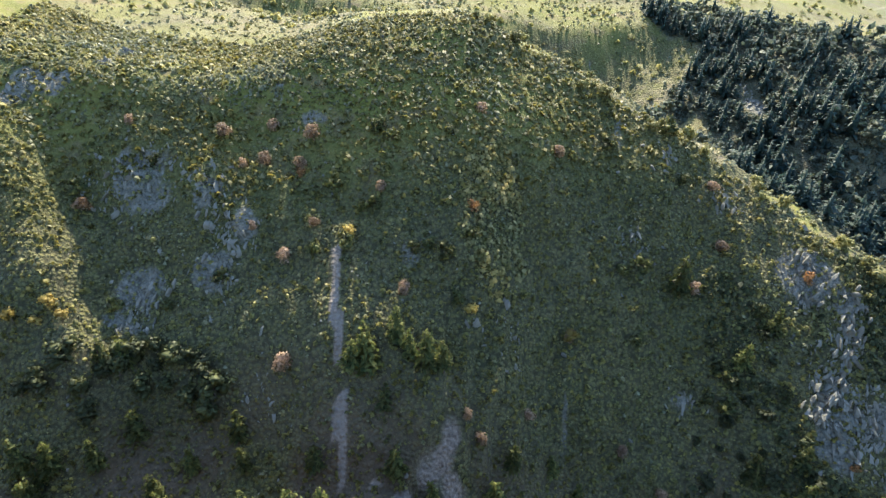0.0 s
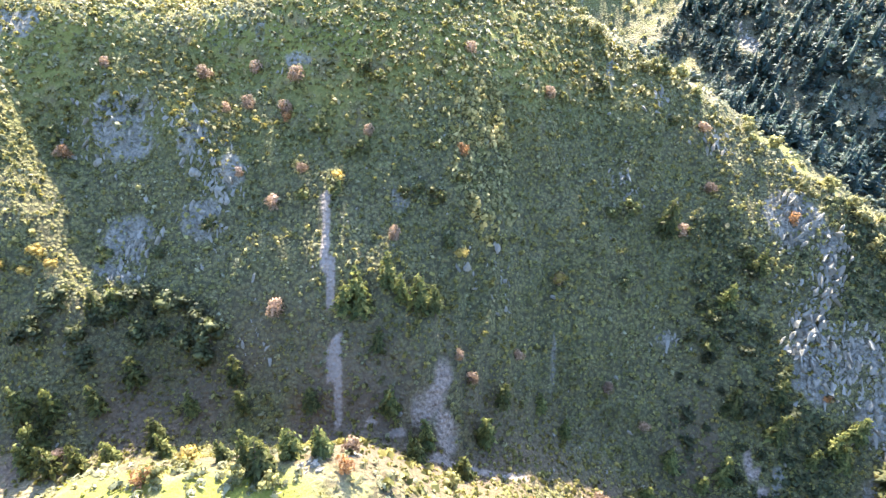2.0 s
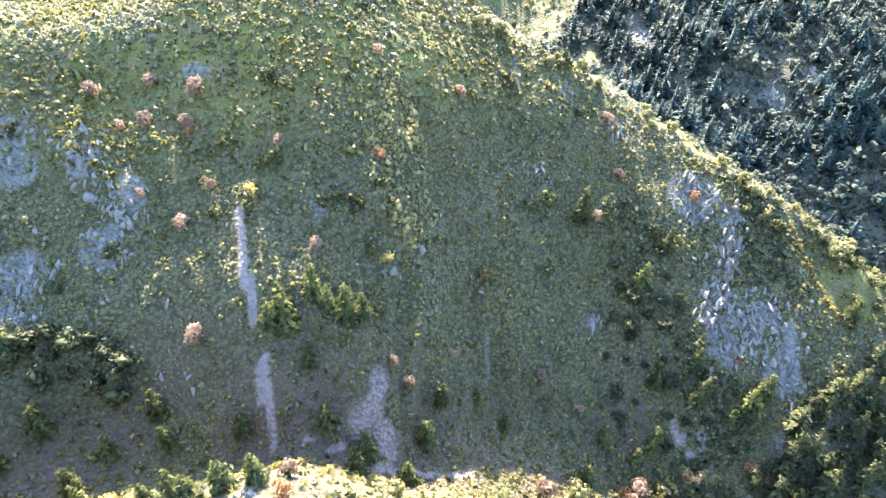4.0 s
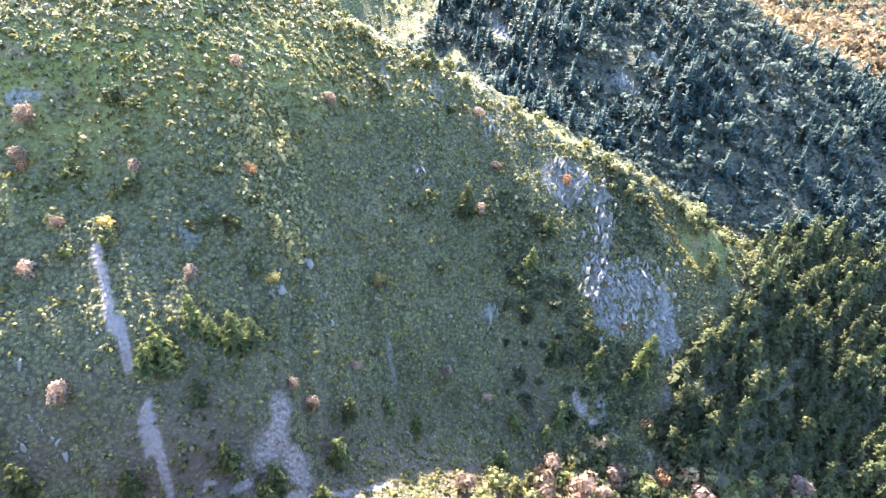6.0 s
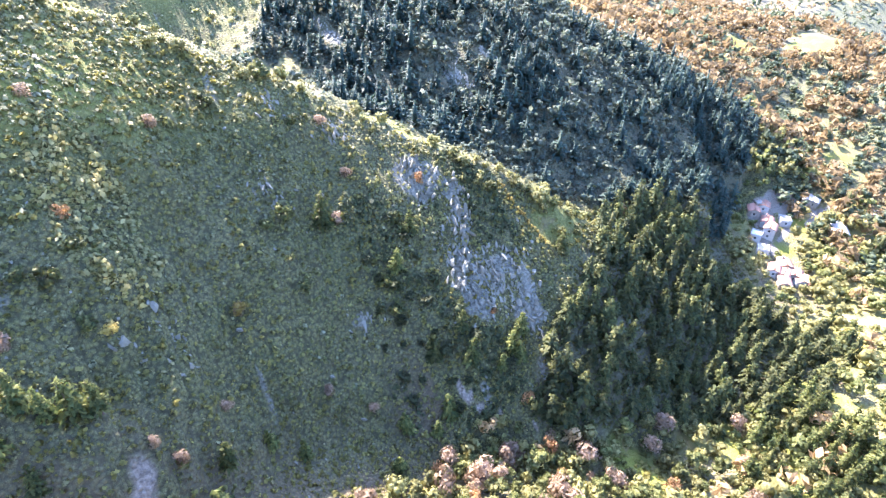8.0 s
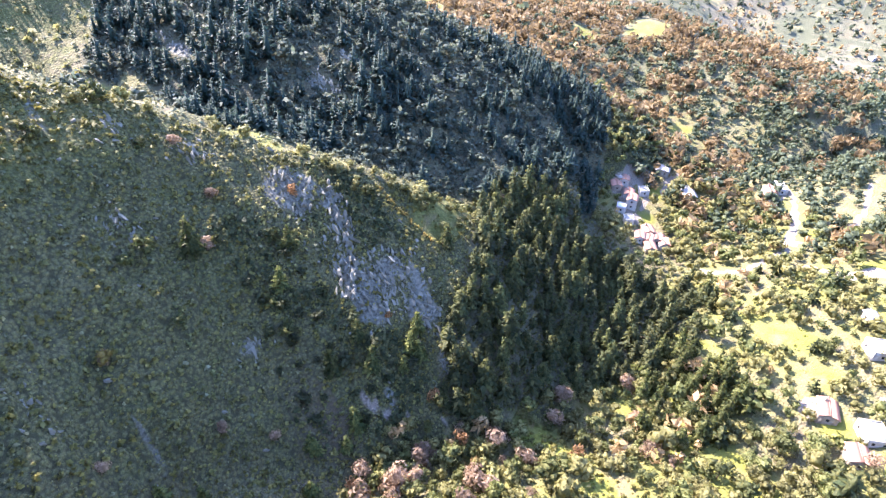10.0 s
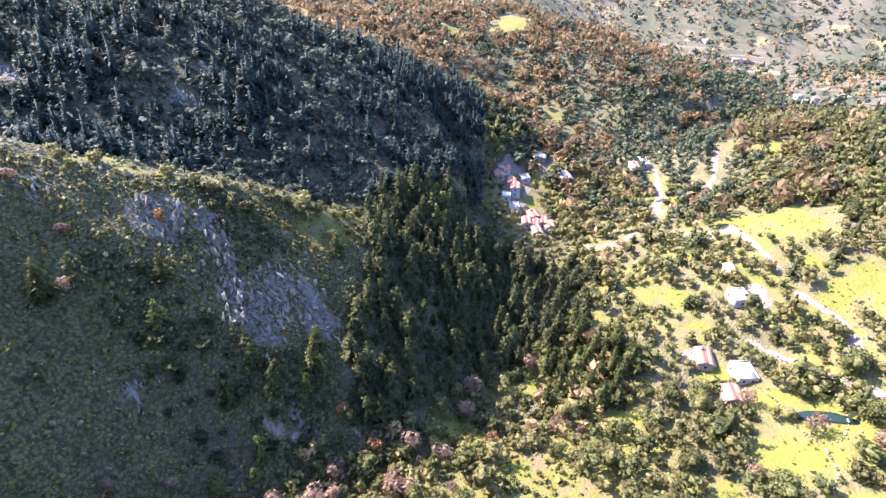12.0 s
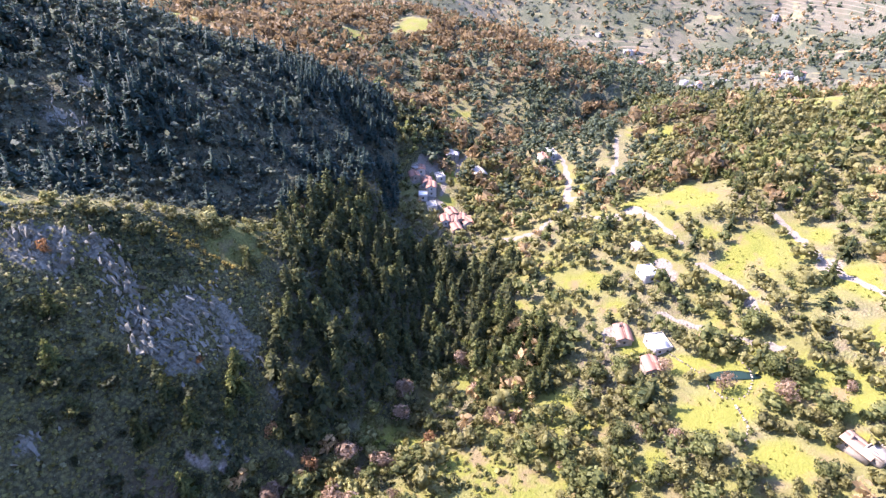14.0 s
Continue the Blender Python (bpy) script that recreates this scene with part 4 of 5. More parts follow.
# valley: olives, oaks, a few conifers and bare trees
VILLAGE = [(283, 82.4, 5, 5.2), (282, 74.3, 5, 5.2), (276, 70.2, 5, 5.2), (269, 73.1, 4.5, 5), (262, 66.2, 4.5, 5), (260, 54.8, 5, 5.2), (257, 48.7, 4.8, 5.2), (252, 56.2, 5, 5), (247, 49.1, 5, 5), (257, 42.9, 4.5, 5), (305, 48.7, 7, 6), (316, 66.2, 5, 5), (289, 83, 4, 4.8), (331, 41.3, 5, 5), (323, 12.1, 5.5, 5.5), (329, 7.3, 4, 5), (313, 8.8, 3.8, 4.5)]
FARMS = [(290, 80.5, 4.5, 5), (291, 69.3, 4.5, 5), (253, 51.9, 5, 5), (255, 45.2, 4.5, 5), (333, 9.2, 5.5, 5), (315, 68.8, 5, 5), (204, -40, 5.2, 5.5), (219, -36.6, 4, 4.5), (173, -30.8, 5.5, 5.2), (169, -42.6, 5.5, 5.8), (158, -39.7, 4.8, 5.2), (126, -86.6, 5.2, 4.8), (124, -90, 4, 5), (263, -108, 4, 4.5), (308, 2.5, 5.5, 4)]


def valley(x, y):
    d, _, right = near_line(x, y, GULLY)
    return ~inside(x, y, FOREST) & ((near_line(x, y, BROWN_HILL)[0] > 150) | (y < -45)) & ((right > .5) | (x > 205)) & ~hill(x, y) & (spots(x, y, FIELDS + VILLAGE_LAWNS) < .25) & (spots(x, y, VILLAGE + FARMS) < .1) & (np.hypot(x, y) > 62) & (tent(x, y, KNOLL, 7) < ground(x, y) - 2) & (lane_gap(x, y) > 4.2) & (spots(x, y, YARDS) < .2)


vx, vy = scatter(70000, 40, 460, -300, 125, lambda x, y: valley(x, y) & (rng.random(len(x)) < .74 + 2.2 * fbm(x, y, 26, 111)))
vx, vy = thin(vx, vy, 3.9)
r = np.hypot(vx, vy) + 20 * rng.random(len(vx))
order = np.argsort(r)
vx, vy = vx[order], vy[order]
stand(olives, [(vx[i], vy[i]) for i in range(0, 560, 2)], (.7, 1.3), "olive trees on the terraces")
stand(oaks, [(vx[i], vy[i]) for i in range(1, 420, 4)], (.6, 1.3), "oaks on the terraces")
stand(bares, [(vx[i], vy[i]) for i in range(3, 260, 12)], (.6, 1.0), "bare trees on the terraces")
taken = set(range(0, 560, 2)) | set(range(1, 420, 4)) | set(range(3, 260, 12))
rest = np.array([i for i in range(len(vx)) if i not in taken])
u = rng.random(len(rest)) + .5 * fbm(vx[rest], vy[rest], 40, 151)
for nm, mat_, lo, hi, bl, lab in (("olive_grove", M_OLIVE, -9, .52, rb, "grey-green olive groves over the valley"), ("valley_oaks", M_OAK, .52, .84, rb, "dark oaks and bushes over the valley"),
                                  ("valley_conifers", M_CONIFER, .84, .92, cb, "dark conifers between the olive groves"), ("valley_bare_trees", M_BARE_WOOD, .92, 9, sb, "leafless brown trees over the valley")):
    k = rest[(u >= lo) & (u < hi)]
    near_ = np.hypot(vx[k], vy[k]) < 290
    merge(nm, bl, vx[k[near_]], vy[k[near_]], rng.gamma(7, .14, near_.sum()).clip(.45, 1.7), mat_, lab, "trees")
    merge("far_" + nm, db if bl is rb else bl, vx[k[~near_]], vy[k[~near_]], rng.uniform(.85, 1.6, (~near_).sum()), mat_, lab + ", farther off", "trees")
CLUMP = [(157, 23), (185, 21.8), (185, -1.2), (167, -11.3), (139, -0.1), (137, 14.9)]
cx, cy = scatter(400, 118, 182, -15, 22, lambda x, y: inside(x, y, CLUMP))
tall_conifers = [lambda w=w, h=h: plant("conifer", conifer_crown(h, w, 15, 11, 200), trunk_and_limbs(h, w, 4, .95), M_CONIFER_LIT, "tall conifer by the stream with sunlight tinted into its olive-green crown", "tree") for w, h in ((5.0, 10), (4.6, 12), (5.6, 11))]
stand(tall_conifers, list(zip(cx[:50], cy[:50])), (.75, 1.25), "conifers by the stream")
VALLEY_OAKS = [(199, -26.4), (161, -56.8), (164, -62.6), (127, -29.2), (134, -68.7), (124, -51.2), (114, -39.5), (118, -77.9), (131, -76), (137, -83.6), (151, -79.4), (153, -73.3), (183, -62.7), (172, -70.1), (156, -14.8), (153, -22.4), (143, -16.5), (156, -29.9), (149, -36.8), (141, -34.2), (139, -40.6), (114, -15.3), (109, -21.4), (117, -0.7), (171, -49.8)]
VALLEY_BARES = [(156, -42.8), (131, 3.4), (129, 9.3), (134, 6.7), (142, -74.9), (146, -90.2), (147, -59.3), (131, -35.8), (129, -43.9), (144, 18.8), (144, -73.6)]
big_oaks = [lambda w=w, h=h: plant("oak_tree", round_crown(h, w, 620, .5, 14, .1, 1), trunk_and_limbs(h, w), M_OAK, "broad evergreen oak with a dense dark crown beside a field", "tree") for w, h in ((7.5, 6), (8.5, 6.5))]
stand(big_oaks, VALLEY_OAKS, (.7, 1.15), "broad oaks on the terraces")
stand(bares, VALLEY_BARES, (.9, 1.4), "bare trees on the terraces")

# distant woods
dx, dy = scatter(14500, 380, 1300, -480, 560, lambda x, y: (np.hypot(x, y) > 420) & ((near_line(x, y, BROWN_HILL)[0] > 110) | ((y < -50) & (x > 455))) & (rng.random(len(x)) < .75 + 1.0 * fbm(x, y, 90, 161)))
k = rng.random(len(dx)) < .62
merge("distant_woods", fb, dx[k], dy[k], rng.gamma(5, .24, k.sum()).clip(.6, 2.6), M_FAR, "grey-green evergreen woods on the distant hillsides", "woods")
merge("distant_scrub", fb, dx[~k], dy[~k], rng.uniform(.8, 1.7, (~k).sum()), M_BARE_WOOD, "brown winter scrub on the distant hillsides", "woods")
mx, my = scatter(5000, -450, 300, 200, 620, lambda x, y: (y > 215 + .2 * abs(x)) & ~hill(x, y) & (rng.random(len(x)) < .55 + 1.5 * fbm(x, y, 50, 171)))
qx, qy = scatter(15000, -190, 130, 185, 340, lambda x, y: ~hill(x, y) & ~spur_side(x, y) & (rng.random(len(x)) < .6 + 1.4 * fbm(x, y, 22, 173)))
merge("meadow_scrub", tufts, qx, qy, rng.gamma(3, .3, len(qx)).clip(.4, 2.2), M_DRY, "pale dry scrub and grass tufts on the high meadow", "shrubs")
merge("mountain_scrub", tufts, mx, my, rng.uniform(1.4, 4.5, len(mx)), M_SAGE, "rounded scrub on the sunlit slopes above the spur", "shrubs")

wx_, wy_ = scatter(12000, -140, 130, 0, 90, lambda x, y: ~spur_side(x, y) & ~inside(x, y, FOREST) & (tent(x, y, KNOLL, 7) < 66) & (rng.random(len(x)) < .6 + 1.4 * fbm(x, y, 15, 201)))
merge("bank_scrub", tufts, wx_, wy_, rng.gamma(3.0, .4, len(wx_)).clip(.4, 2.6), M_SCRUB, "dense scrub on the near bank of the gully", "shrubs")
ex, ey = thin(*scatter(900, 18, 125, 10, 74, lambda x, y: ~spur_side(x, y) & ~inside(x, y, FOREST) & (near_line(x, y, GULLY)[0] < 30)), 3.6)
stand(sages, list(zip(ex[0:36], ey[0:36])), (1.0, 1.7), "bushes on the near bank")
stand(pinks, list(zip(ex[36:46], ey[36:46])), (1.5, 2.2), "bare bushes on the near bank")
stand(oaks, list(zip(ex[56:76], ey[56:76])), (.5, .9), "small oaks on the near bank")
stand(browns, list(zip(ex[76:86], ey[76:86])), (1.0, 1.5), "rusty bushes on the near bank")
cx2, cy2 = scatter(5200, 20, 200, 60, 215, lambda x, y: (near_line(x, y, SPUR)[0] < 22) & ~spur_side(x, y))
merge("crest_scrub", tufts, cx2, cy2, rng.gamma(3.0, .36, len(cx2)).clip(.4, 2.4), M_DRY, "pale dry scrub along the spur crest", "shrubs")
FLANK_OAKS = [(119.2, 116.8), (123, 114.6), (132.7, 113.2), (135.8, 109.7), (141.8, 105.8), (142, 102.3), (137, 94), (135.1, 91.5), (160, 106), (153, 109), (146, 110), (166, 103), (175.4, 106), (133.2, 89), (136.9, 102.2), (150, 98), (158, 100), (170, 99), (180, 101), (145, 93), (163, 111)]
stand(sages, FLANK_OAKS[::2], (.9, 1.5), "bushes on the back of the spur")
stand(dark_bushes, FLANK_OAKS[1::2], (.8, 1.4), "evergreen bushes on the back of the spur")
stand(yellows, [(128 + .36 * i / 3 + rng.normal() * .3, 113.5 - 1.0 * i + rng.normal() * .3) for i in range(21)], (.28, .5), "row of small yellow shrubs")
UPPER_CLUMP = [(287, -68), (269, -101), (250, -113), (228, -118), (232, -94), (244, -66)]
ux2, uy2 = thin(*scatter(900, 225, 290, -120, -64, lambda x, y: inside(x, y, UPPER_CLUMP) & (spots(x, y, FIELDS) < .3)), 4.5)
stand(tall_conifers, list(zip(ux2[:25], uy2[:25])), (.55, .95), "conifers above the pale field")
BANK = [(40.5, 70.8), (68.4, 71.7), (85, 62.9), (103, 49.2), (133, 40.5), (157, 26.4), (77.2, 59), (71.8, 62.4), (71, 60.9), (94.8, 47.4), (48.8, 70.4), (71.7, 67.6), (88.1, 56.8), (112, 44.9), (145, 37), (168, 25.7), (98.9, 49.8), (49.5, 71), (79.5, 58), (98, 39.9), (53.5, 72.2), (77.7, 64.4), (95.6, 53.4), (121, 39.7), (149, 30.4), (59.9, 67.6), (90, 54.1), (60.3, 65.4), (86.7, 51.2)]
k = len(BANK) // 3
stand(pinks, BANK[:k], (1.5, 2.3), "bare bushes on the near bank")
stand(sages, BANK[k:2 * k], (1.3, 2.0), "bushes on the near bank")
stand(oaks, BANK[2 * k:], (.5, .8), "small oaks on the near bank")
yx, yy = scatter(4800, -6, 32, 108, 160, lambda x, y: np.hypot((x - 13) / 8, (y - 133) / 20) + 1.2 * fbm(x, y, 9, 211) < .95)
merge("yellow_scrub", tufts, yx, yy, rng.gamma(3.0, .36, len(yx)).clip(.5, 2.0), M_BROOM, "band of yellow-flowering scrub down the slope", "shrubs")
tx, ty = scatter(6500, -70, 330, -130, 60, lambda x, y: (spots(x, y, FIELDS) > .35) & (spots(x, y, VILLAGE + FARMS) < .1) & (np.hypot(x, y) < 290))
merge("meadow_tufts", [twig_crown(.16, .9, 5, .34, 3, .0) for _ in range(5)], tx, ty, rng.uniform(.5, 1.5, len(tx)), M_GRASS, "tufts of yellow-green meadow grass on the terraces", "grass", 0.02)

# ---- rocks ----
def chunk():
    """An angular limestone block."""
    bm = bmesh.new()
    bmesh.ops.create_icosphere(bm, subdivisions=2, radius=1.0)
    o = rng.uniform(-50, 50, 3)
    cuts = [(Vector(rng.normal(size=3)).normalized(), rng.uniform(.22, .6)) for _ in range(11)]
    for v in bm.verts:
        for n, d in cuts:
            if v.co.dot(n) > d:
                v.co -= n * (v.co.dot(n) - d)
        v.co *= 1 + .5 * noise.noise(v.co * 1.7 + Vector(o))
    vv = np.array([v.co[:] for v in bm.verts])
    ff = np.array([[v.index for v in f.verts] for f in bm.faces])
    bm.free()
    return vv, ff


CHUNKS = [chunk() for _ in range(14)]


def block_mesh(name, v, f, mat):
    me = bpy.data.meshes.new(name)
    me.from_pydata([tuple(p) for p in v], [], [tuple(int(q) for q in g) for g in f])
    me.materials.append(mat)
    return me


ROCKS = [block_mesh("rock", v, f, M_ROCK) for v, f in CHUNKS]
STONES = [block_mesh("stone", v, f, M_STONE) for v, f in CHUNKS[:6]]


def outcrop(x, y, rx, ry, n, size, label, tall=1.15):
    """A rocky knob: blocks bedded in the slope, longer down the fall line."""
    n = int(n * 1.15)
    ax, ay = x + rng.normal(size=n) * rx * .5, y + rng.normal(size=n) * ry * .5
    az = ground(ax, ay)
    gx_, gy_ = ground(ax + 1, ay) - az, ground(ax, ay + 1) - az
    c = Vector((x, y, float(ground(np.array([x]), np.array([y]))[0])))
    top = new("rock_outcrop")
    top.location = c
    tagged(top, label, "rock", "limestone outcrops")
    for k in range(n):
        s = min(1.5 * size * rng.gamma(1.8, .4) + .3, 1.7)
        fall = Vector((-gx_[k], -gy_[k], -(gx_[k] ** 2 + gy_[k] ** 2))).normalized()
        up = Vector((-gx_[k], -gy_[k], 1)).normalized()
        side = up.cross(fall)
        m = Matrix((side, fall, up)).transposed().to_4x4() @ pose(0, 0, 0, rng.normal() * 10, rng.normal() * 10, rng.normal() * 16) @ Matrix.Diagonal((s * rng.uniform(.45, .9), s * rng.uniform(.8, 1.9), s * rng.uniform(.5, 1.0) * tall, 1))
        st = new("rock", ROCKS[rng.integers(len(ROCKS))])
        st.parent = top
        st.matrix_basis = Matrix.Translation(Vector((ax[k], ay[k], az[k])) - c - up * s * .1) @ m
    return top


PALE = "weathered grey limestone outcrop breaking through the scrub"
FACE_CRAGS = [(-85.1, 137.8, 16.2, 7.6, 150, 0.55), (-63.3, 133.8, 7.5, 6.5, 80, 0.6), (-55.6, 126.3, 6.2, 7.6, 80, 0.65), (-58.3, 119.5, 7.5, 7.6, 60, 0.55), (-77, 110.8, 8.8, 8.6, 90, 0.55), (102.1, 128.7, 6.2, 8.6, 80, 0.65), (108.5, 115.3, 4, 7.6, 60, 0.7), (101.8, 103.8, 6.2, 8.6, 110, 0.7), (109.1, 94.5, 12.5, 9.7, 230, 0.62), (112.6, 85.4, 6.2, 8.6, 90, 0.6), (52.7, 139.7, 2.5, 2.6, 14, 0.6), (57.7, 137.7, 2.5, 3.2, 18, 0.65), (8.6, 109.8, 3, 3.2, 14, 0.55), (17, 110.9, 3.5, 6.5, 26, 0.5), (-44.1, 96.4, 3.8, 4.3, 20, 0.5), (66.2, 108.8, 6.2, 3.2, 24, 0.45), (-36.8, 152.7, 5, 3.2, 12, 0.4), (-101.9, 198.4, 4, 3, 16, 0.6), (-101.8, 182.5, 4, 3, 16, 0.6), (-113.7, 162.1, 4, 3, 16, 0.6), (-122.3, 163.3, 4, 3, 16, 0.6), (-125, 157.4, 4, 3, 16, 0.6), (-102.1, 170.8, 4, 3, 16, 0.6)]
RIDGE_CRAGS = [(165, 177, 4, 8, 50, 0.71), (183, 181, 4, 5, 40, 0.71), (133, 238, 3.5, 7, 26, 0.6), (134, 228, 4, 8, 30, 0.6), (214, 152, 9, 7, 97, 0.77), (-21, 51, 2.5, 1.5, 15, 0.38), (70, 160, 5, 5, 39, 0.6), (85, 150, 5, 5, 45, 0.6)]
for x, y, rx, ry, n, size in FACE_CRAGS + RIDGE_CRAGS:
    outcrop(x, y, rx, ry, n, size, PALE, 1.3 if 94 < x < 120 and y < 115 else 1.1)
RIBS = [(111.4, 118.1), (108.7, 113.8), (107.1, 109.7), (104.4, 105.4), (100.3, 102.4), (97.6, 99.5), (101.8, 131.5), (102.8, 123)]
for x, y in RIBS:
    outcrop(x, y, 2.4, 3.0, 30, .72, "jagged pale limestone rib standing out of the cliff", 1.9)
outcrop(112, 75, 1.2, 1.2, 14, 1.0, "upright grey limestone pinnacle at the edge of the wood", 2.6)
scx, scy = scatter(1500, -110, 130, 60, 190, lambda x, y: spur_side(x, y) & (fbm(x * 2, y * .8, 16, 81) > .04))
V, F, off = [], [], 0
sz = ground(scx, scy)
for k in range(len(scx)):
    v, f = CHUNKS[k % 10]
    s = .25 + .3 * rng.gamma(2, .5)
    V.append(v * np.array([s, s * 1.3, s * .8]) + np.array([scx[k], scy[k], sz[k]]))
    F.append(f + off)
    off += len(v)
tagged(mesh_object("loose_stones", np.concatenate(V), np.concatenate(F), M_ROCK), "grey limestone stones scattered over the scrub slope", "stones", kind="stuff")

# ---- buildings ----
BOX = np.array([(0, 3, 2, 1), (4, 5, 6, 7), (0, 1, 5, 4), (1, 2, 6, 5), (2, 3, 7, 6), (3, 0, 4, 7)])


def boxes(rows):
    """Boxes (x0, x1, y0, y1, z0, z1) as one set of vertices and faces."""
    V, F = [], []
    for x0, x1, y0, y1, z0, z1 in rows:
        F.append(BOX + 8 * len(V))
        V.append([(x0, y0, z0), (x1, y0, z0), (x1, y1, z0), (x0, y1, z0), (x0, y0, z1), (x1, y0, z1), (x1, y1, z1), (x0, y1, z1)])
    return np.array(V, float).reshape(-1, 3), np.concatenate(F)


def placed(vf, m):
    return np.array([(m @ Vector(p))[:] for p in vf[0]]), vf[1]


def wall_boxes(w, h, t, holes, low):
    """A wall along x from -w/2 to w/2 with openings (x0, x1, z0, z1), one closed shell."""
    xs = sorted({-w / 2, w / 2, *[q for o in holes for q in o[:2]]})
    zs = sorted({low, h, *[q for o in holes for q in o[2:]]})
    nx, nz = len(xs), len(zs)
    V = [(a, b, c) for b in (0, t) for a in xs for c in zs]
    at_ = lambda b, i, k: b * nx * nz + i * nz + k
    solid = {(i, k) for i in range(nx - 1) for k in range(nz - 1) if not any(o[0] < (xs[i] + xs[i + 1]) / 2 < o[1] and o[2] < (zs[k] + zs[k + 1]) / 2 < o[3] for o in holes)}
    F = []
    for i, k in solid:
        F.append((at_(0, i, k), at_(0, i + 1, k), at_(0, i + 1, k + 1), at_(0, i, k + 1)))
        F.append((at_(1, i, k), at_(1, i, k + 1), at_(1, i + 1, k + 1), at_(1, i + 1, k)))
        for di, dk, p, q in ((-1, 0, (i, k), (i, k + 1)), (1, 0, (i + 1, k + 1), (i + 1, k)), (0, -1, (i + 1, k), (i, k)), (0, 1, (i, k + 1), (i + 1, k + 1))):
            if (i + di, k + dk) not in solid:
                F.append((at_(0, *p), at_(0, *q), at_(1, *q), at_(1, *p)))
    return np.array(V, float), np.array(F)


def corrugated(w, l, rise, m):
    """A pitched sheet of tile rows, w along the ridge and l down the slope, hanging from the ridge."""
    n = max(8, int(w / .35) * 2)
    V, F = [], []
    for i in range(n + 1):
        x = -w / 2 + w * i / n
        b = .07 * (i % 2)
        V += [(x, 0, b), (x, -l, -rise + b), (x, -l, -rise - .16), (x, 0, -.16)]
    for i in range(n):
        k = 4 * i
        F += [(k + a, k + 4 + a, k + 4 + (a + 1) % 4, k + (a + 1) % 4) for a in range(4)]
    F += [(0, 1, 2, 3), (4 * n + 3, 4 * n + 2, 4 * n + 1, 4 * n)]
    return placed((np.array(V, float), np.array(F)), m)


